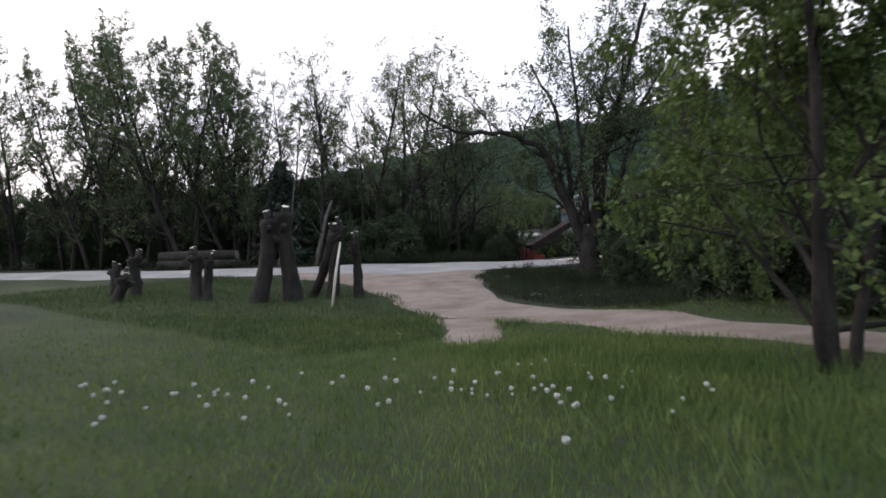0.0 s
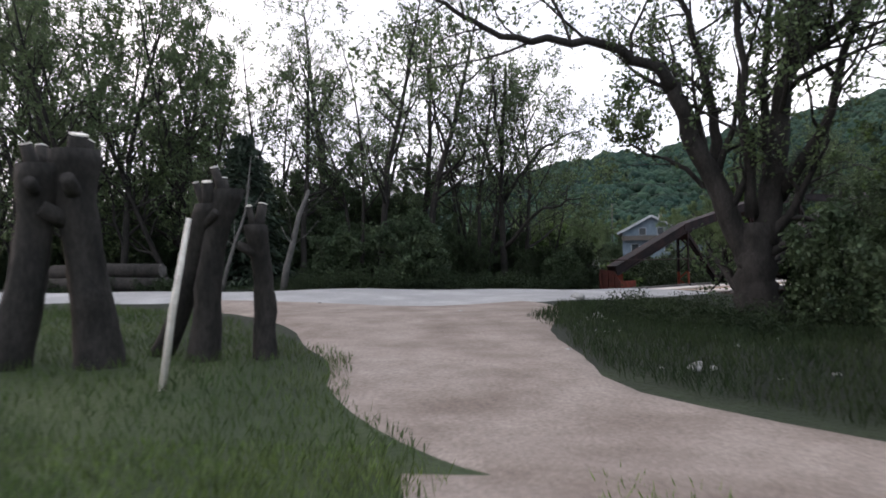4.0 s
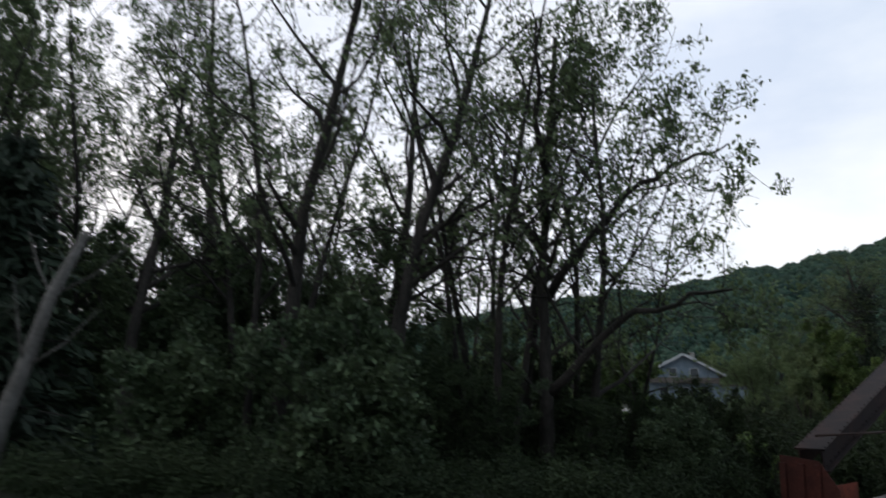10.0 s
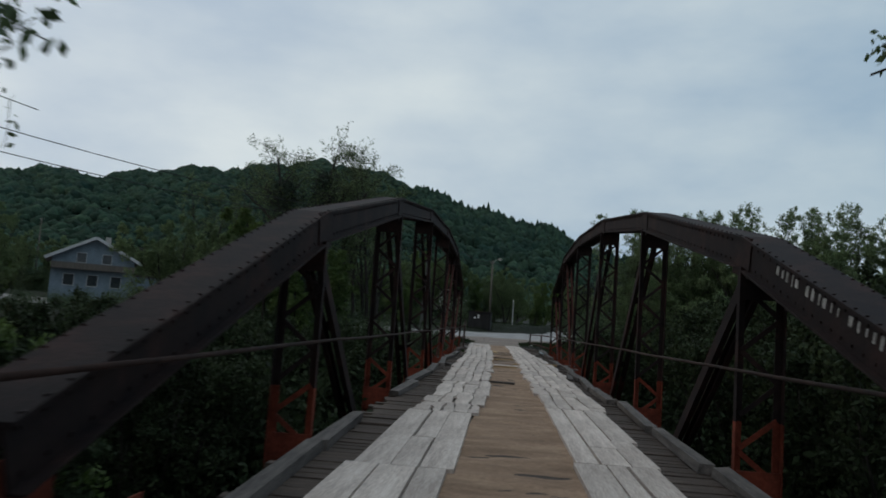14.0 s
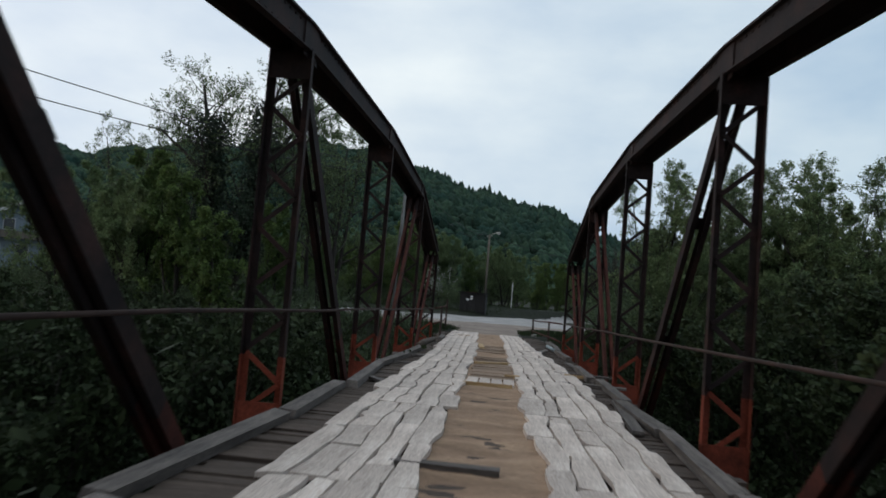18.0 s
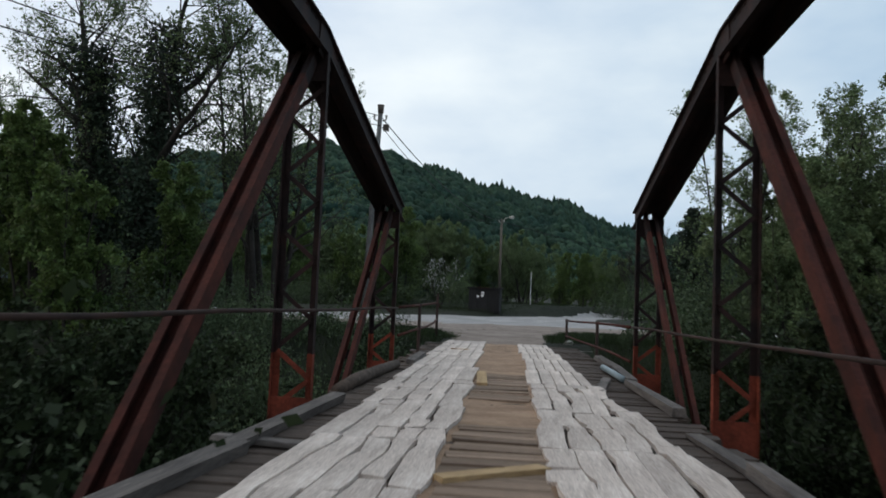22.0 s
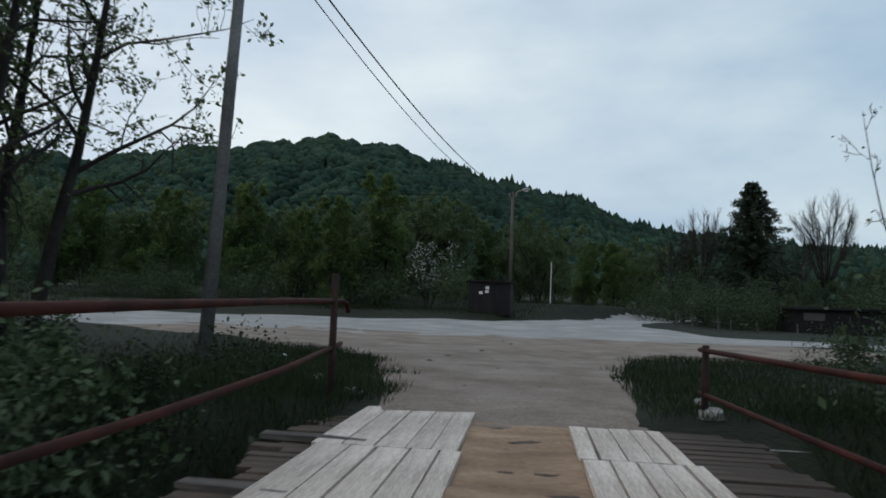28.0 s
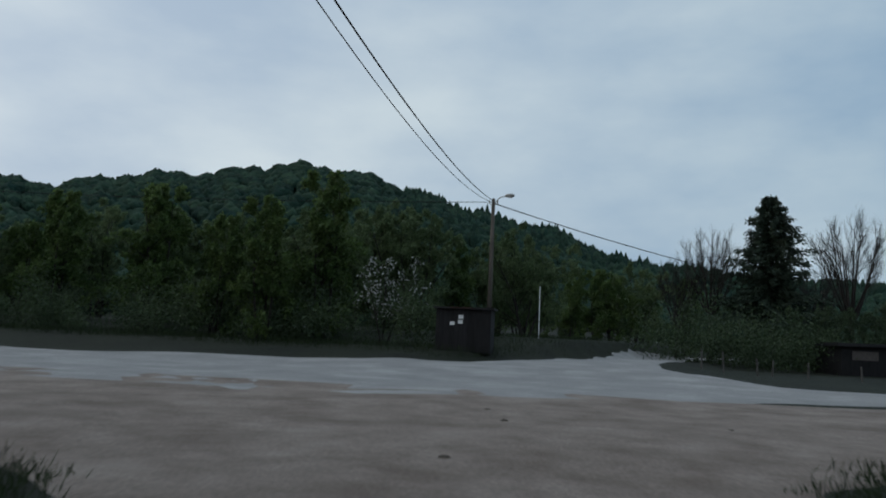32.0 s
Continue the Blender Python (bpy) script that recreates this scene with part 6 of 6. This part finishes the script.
rs = np.random.RandomState(12)
n = 130000
along, across = rs.uniform(-2.0, 21, n), rs.normal(0, 5.0, n)
lineA, dirA = np.array([22.6, -48.8]), np.array([-0.62, 0.785])
spots = lineA + along[:, None] * dirA + across[:, None] * np.array([dirA[1], -dirA[0]])
spots = spots[(spots[:, 1] < -27.6 - 0.75 * (spots[:, 0] - 0.5)) | (spots[:, 0] > 9)]
blades("meadow_grass", "short green meadow grass", off_track(spots, 1.2), 0.10, 1)
tuft = np.concatenate([rs.normal((17.9, -39.6), (1.1, 1.1), (7000, 2)), rs.normal((15.6, -37.6), (1.0, 1.0), (4000, 2)), rs.normal((20.5, -41.5), (1.2, 1.2), (3000, 2))])
blades("tall_grass", "taller pale green grass tufts in the meadow", off_track(tuft), 0.26, 2)
m2 = np.stack([rs.uniform(-8, 12, 40000), rs.uniform(-40, -29.6, 40000)], 1)
m2 = m2[m2[:, 1] + 0.3 * rs.rand(len(m2)) < np.interp(m2[:, 0], (-10, -6.5, -2, 3.3, 4.7, 6.5, 9.5), (-28.4, -28.6, -29.3, -30.4, -30.8, -32.4, -33.4))]
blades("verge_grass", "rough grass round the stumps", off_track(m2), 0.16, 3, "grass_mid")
left = np.stack([-2.0 - np.abs(rs.normal(0, 2.8, 30000)), rs.uniform(35.0, 47, 30000)], 1)
left = left[left[:, 0] + rs.normal(0, 0.16, len(left)) - 0.12 + 0.22 * np.sin(left[:, 1] * 2.9) + 0.12 * np.sin(left[:, 1] * 7.3) < np.interp(left[:, 1], (35, 36, 38.8, 40.9, 42.2, 43.2, 44.6, 46, 47), (-2.1, -2.35, -2.95, -3.6, -4.3, -5.1, -6.6, -8.3, -10))]
right = np.stack([1.0 + np.abs(rs.normal(0, 3.2, 30000)), rs.uniform(35, 53, 30000)], 1)
right = right[right[:, 0] + rs.normal(0, 0.16, len(right)) + 0.12 + 0.22 * np.sin(right[:, 1] * 2.6) + 0.12 * np.sin(right[:, 1] * 6.7) > np.interp(right[:, 1], (35, 39.2, 41.8, 43.5, 45.6, 46.6, 47.6, 49), (1.0, 1.25, 1.65, 2.0, 2.7, 4.2, 7.0, 13.0))]
blades("exit_grass", "dark weeds and grass beside the bridge end", np.concatenate([left, right]), 0.15, 4, "grass_shade")
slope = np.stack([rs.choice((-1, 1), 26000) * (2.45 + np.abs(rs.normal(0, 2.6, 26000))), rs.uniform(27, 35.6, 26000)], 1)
blades("slope_grass", "dark weeds on the bank slope beside the deck", slope, 0.3, 14, "grass_shade")
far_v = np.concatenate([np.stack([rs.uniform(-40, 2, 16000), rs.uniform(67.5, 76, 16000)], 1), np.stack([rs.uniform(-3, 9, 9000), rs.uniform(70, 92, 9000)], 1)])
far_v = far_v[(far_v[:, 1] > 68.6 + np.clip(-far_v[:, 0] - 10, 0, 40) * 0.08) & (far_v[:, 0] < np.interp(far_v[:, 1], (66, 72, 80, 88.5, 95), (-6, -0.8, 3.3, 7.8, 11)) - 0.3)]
blades("far_verge_grass", "long grass on the verge beyond the road", far_v, 0.3, 5, "grass_shade")
near_v = np.concatenate([np.stack([rs.uniform(0.8, 9, 14000), rs.uniform(-27, -14, 14000)], 1), np.stack([rs.uniform(-20, -4.0, 12000), rs.uniform(-24, -13, 12000)], 1)])
road_r = np.interp(near_v[:, 1], (-27, -25, -22, -18, -14), (6.6, 4.8, 1.6, 0.9, 2.2))
road_l = np.interp(near_v[:, 1], (-28, -24.5, -19.5, -14.5), (-11.5, -8.2, -7.2, -4.8))
near_v = near_v[(near_v[:, 0] > road_r) | (near_v[:, 0] < road_l)]
blades("bank_grass", "dark rough grass along the road edge", near_v, 0.16, 6, "grass_shade")

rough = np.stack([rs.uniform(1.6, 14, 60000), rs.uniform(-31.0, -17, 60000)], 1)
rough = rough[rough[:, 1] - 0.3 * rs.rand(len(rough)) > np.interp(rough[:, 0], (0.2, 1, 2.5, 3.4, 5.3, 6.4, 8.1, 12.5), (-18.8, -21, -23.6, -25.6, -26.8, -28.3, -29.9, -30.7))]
blades("rough_grass", "uncut grass coloured for shade under the roadside trees", off_track(rough), 0.18, 7, "grass_shade")
# dandelion clocks
dand = thing("dandelion", "white dandelion seed head on a thin stem", "dandelion", "dandelion seed heads", at=(19.5, -44.0, gz(19.5, -44.0)))
part("stem", Build().tube([(0, 0, -0.02), (0.01, 0, 0.12), (0.015, 0.01, 0.22)], [0.004, 0.004, 0.003], 5), M["grass"], dand)
bm = bmesh.new()
bmesh.ops.create_icosphere(bm, subdivisions=2, radius=0.032, matrix=Matrix.Translation((0.015, 0.01, 0.245)))
dr = random.Random(5)
for v in bm.verts:
    v.co += Vector((dr.gauss(0, 0.004), dr.gauss(0, 0.004), dr.gauss(0, 0.004)))
me = bpy.data.meshes.new("seed_head")
bm.to_mesh(me), bm.free()
me.materials.append(M["petal"])
part("seed_head", me, None, dand)
for k in range(78):
    u = dr.uniform(0, 1)
    if k < 60:
        x, y = 14.0 + 4.5 * u + dr.gauss(0, 0.9), -44.8 + 3.2 * u + dr.gauss(0, 0.9)
    else:
        x, y = 18.2 + dr.gauss(0, 1.6), -41.0 + dr.gauss(0, 1.5)
    again(dand, x, y, dr.uniform(0, 360), dr.uniform(0.55, 0.95), 0.0)

# small stones and litter
M["stone"] = mat("grey_stone", (0.20, 0.19, 0.18), (0.36, 0.35, 0.33), 4, 0.9, bump=0.4)


def stone(x, y, size, seed, label="rough grey stone lying on the ground", material="stone"):
    r = random.Random(seed)
    bm = bmesh.new()
    bmesh.ops.create_icosphere(bm, subdivisions=2, radius=size)
    for v in bm.verts:
        v.co = v.co * (1 + r.gauss(0, 0.1))
        v.co.z *= 0.6
    me = bpy.data.meshes.new("stone")
    bm.to_mesh(me), bm.free()
    me.materials.append(M[material])
    tagged(part("stone", me, None), label, "stone", "loose stones").location = (x, y, gz(x, y) + size * 0.3)


for x, y, s, k in ((0.2, -19.2, 0.22, 1), (-4.5, 42.0, 0.1, 2), (-3.4, 37.0, 0.12, 3), (1.75, 35.4, 0.16, 4), (1.9, 36.6, 0.1, 5), (4.2, -24.2, 0.12, 6), (8.7, -28.9, 0.1, 7), (12.8, -36.9, 0.06, 8), (-2.6, 35.6, 0.14, 9)):
    stone(x, y, s, k)
# Flat dark lumps added in place of leaf-shaped stains and marks on the road.
M["clod"] = mat("dark_road_mark", (0.05, 0.04, 0.032), (0.10, 0.082, 0.065), 6, 0.95, bump=0.4)
for k in range(34):
    if k < 22:
        x, y = fr.uniform(-2.6, 1.4), fr.uniform(36.5, 45)
    else:
        x, y = fr.uniform(-6, 6), fr.uniform(46, 58)
    stone(x, y, fr.uniform(0.03, 0.085), 100 + k, "flat dark lump standing in for a dark road mark", "clod")
for k in range(14):
    stone(fr.uniform(-8, 0), fr.uniform(-26.5, -20), fr.uniform(0.03, 0.07), 300 + k, "flat dark lump standing in for a dark road mark", "clod")
for k in range(30):
    x, y = fr.choice(((7.5, -25.0), (5.6, -26.4), (9.4, -28.6), (3.2, -24.0), (10.5, -36.5), (6.6, -28.0)))
    stone(x + fr.gauss(0, 0.9), y + fr.gauss(0, 0.7), fr.uniform(0.03, 0.07), 200 + k)
stone(-5.2, 40.8, 0.11, 22, "small white stone lying in the weeds", "paper")
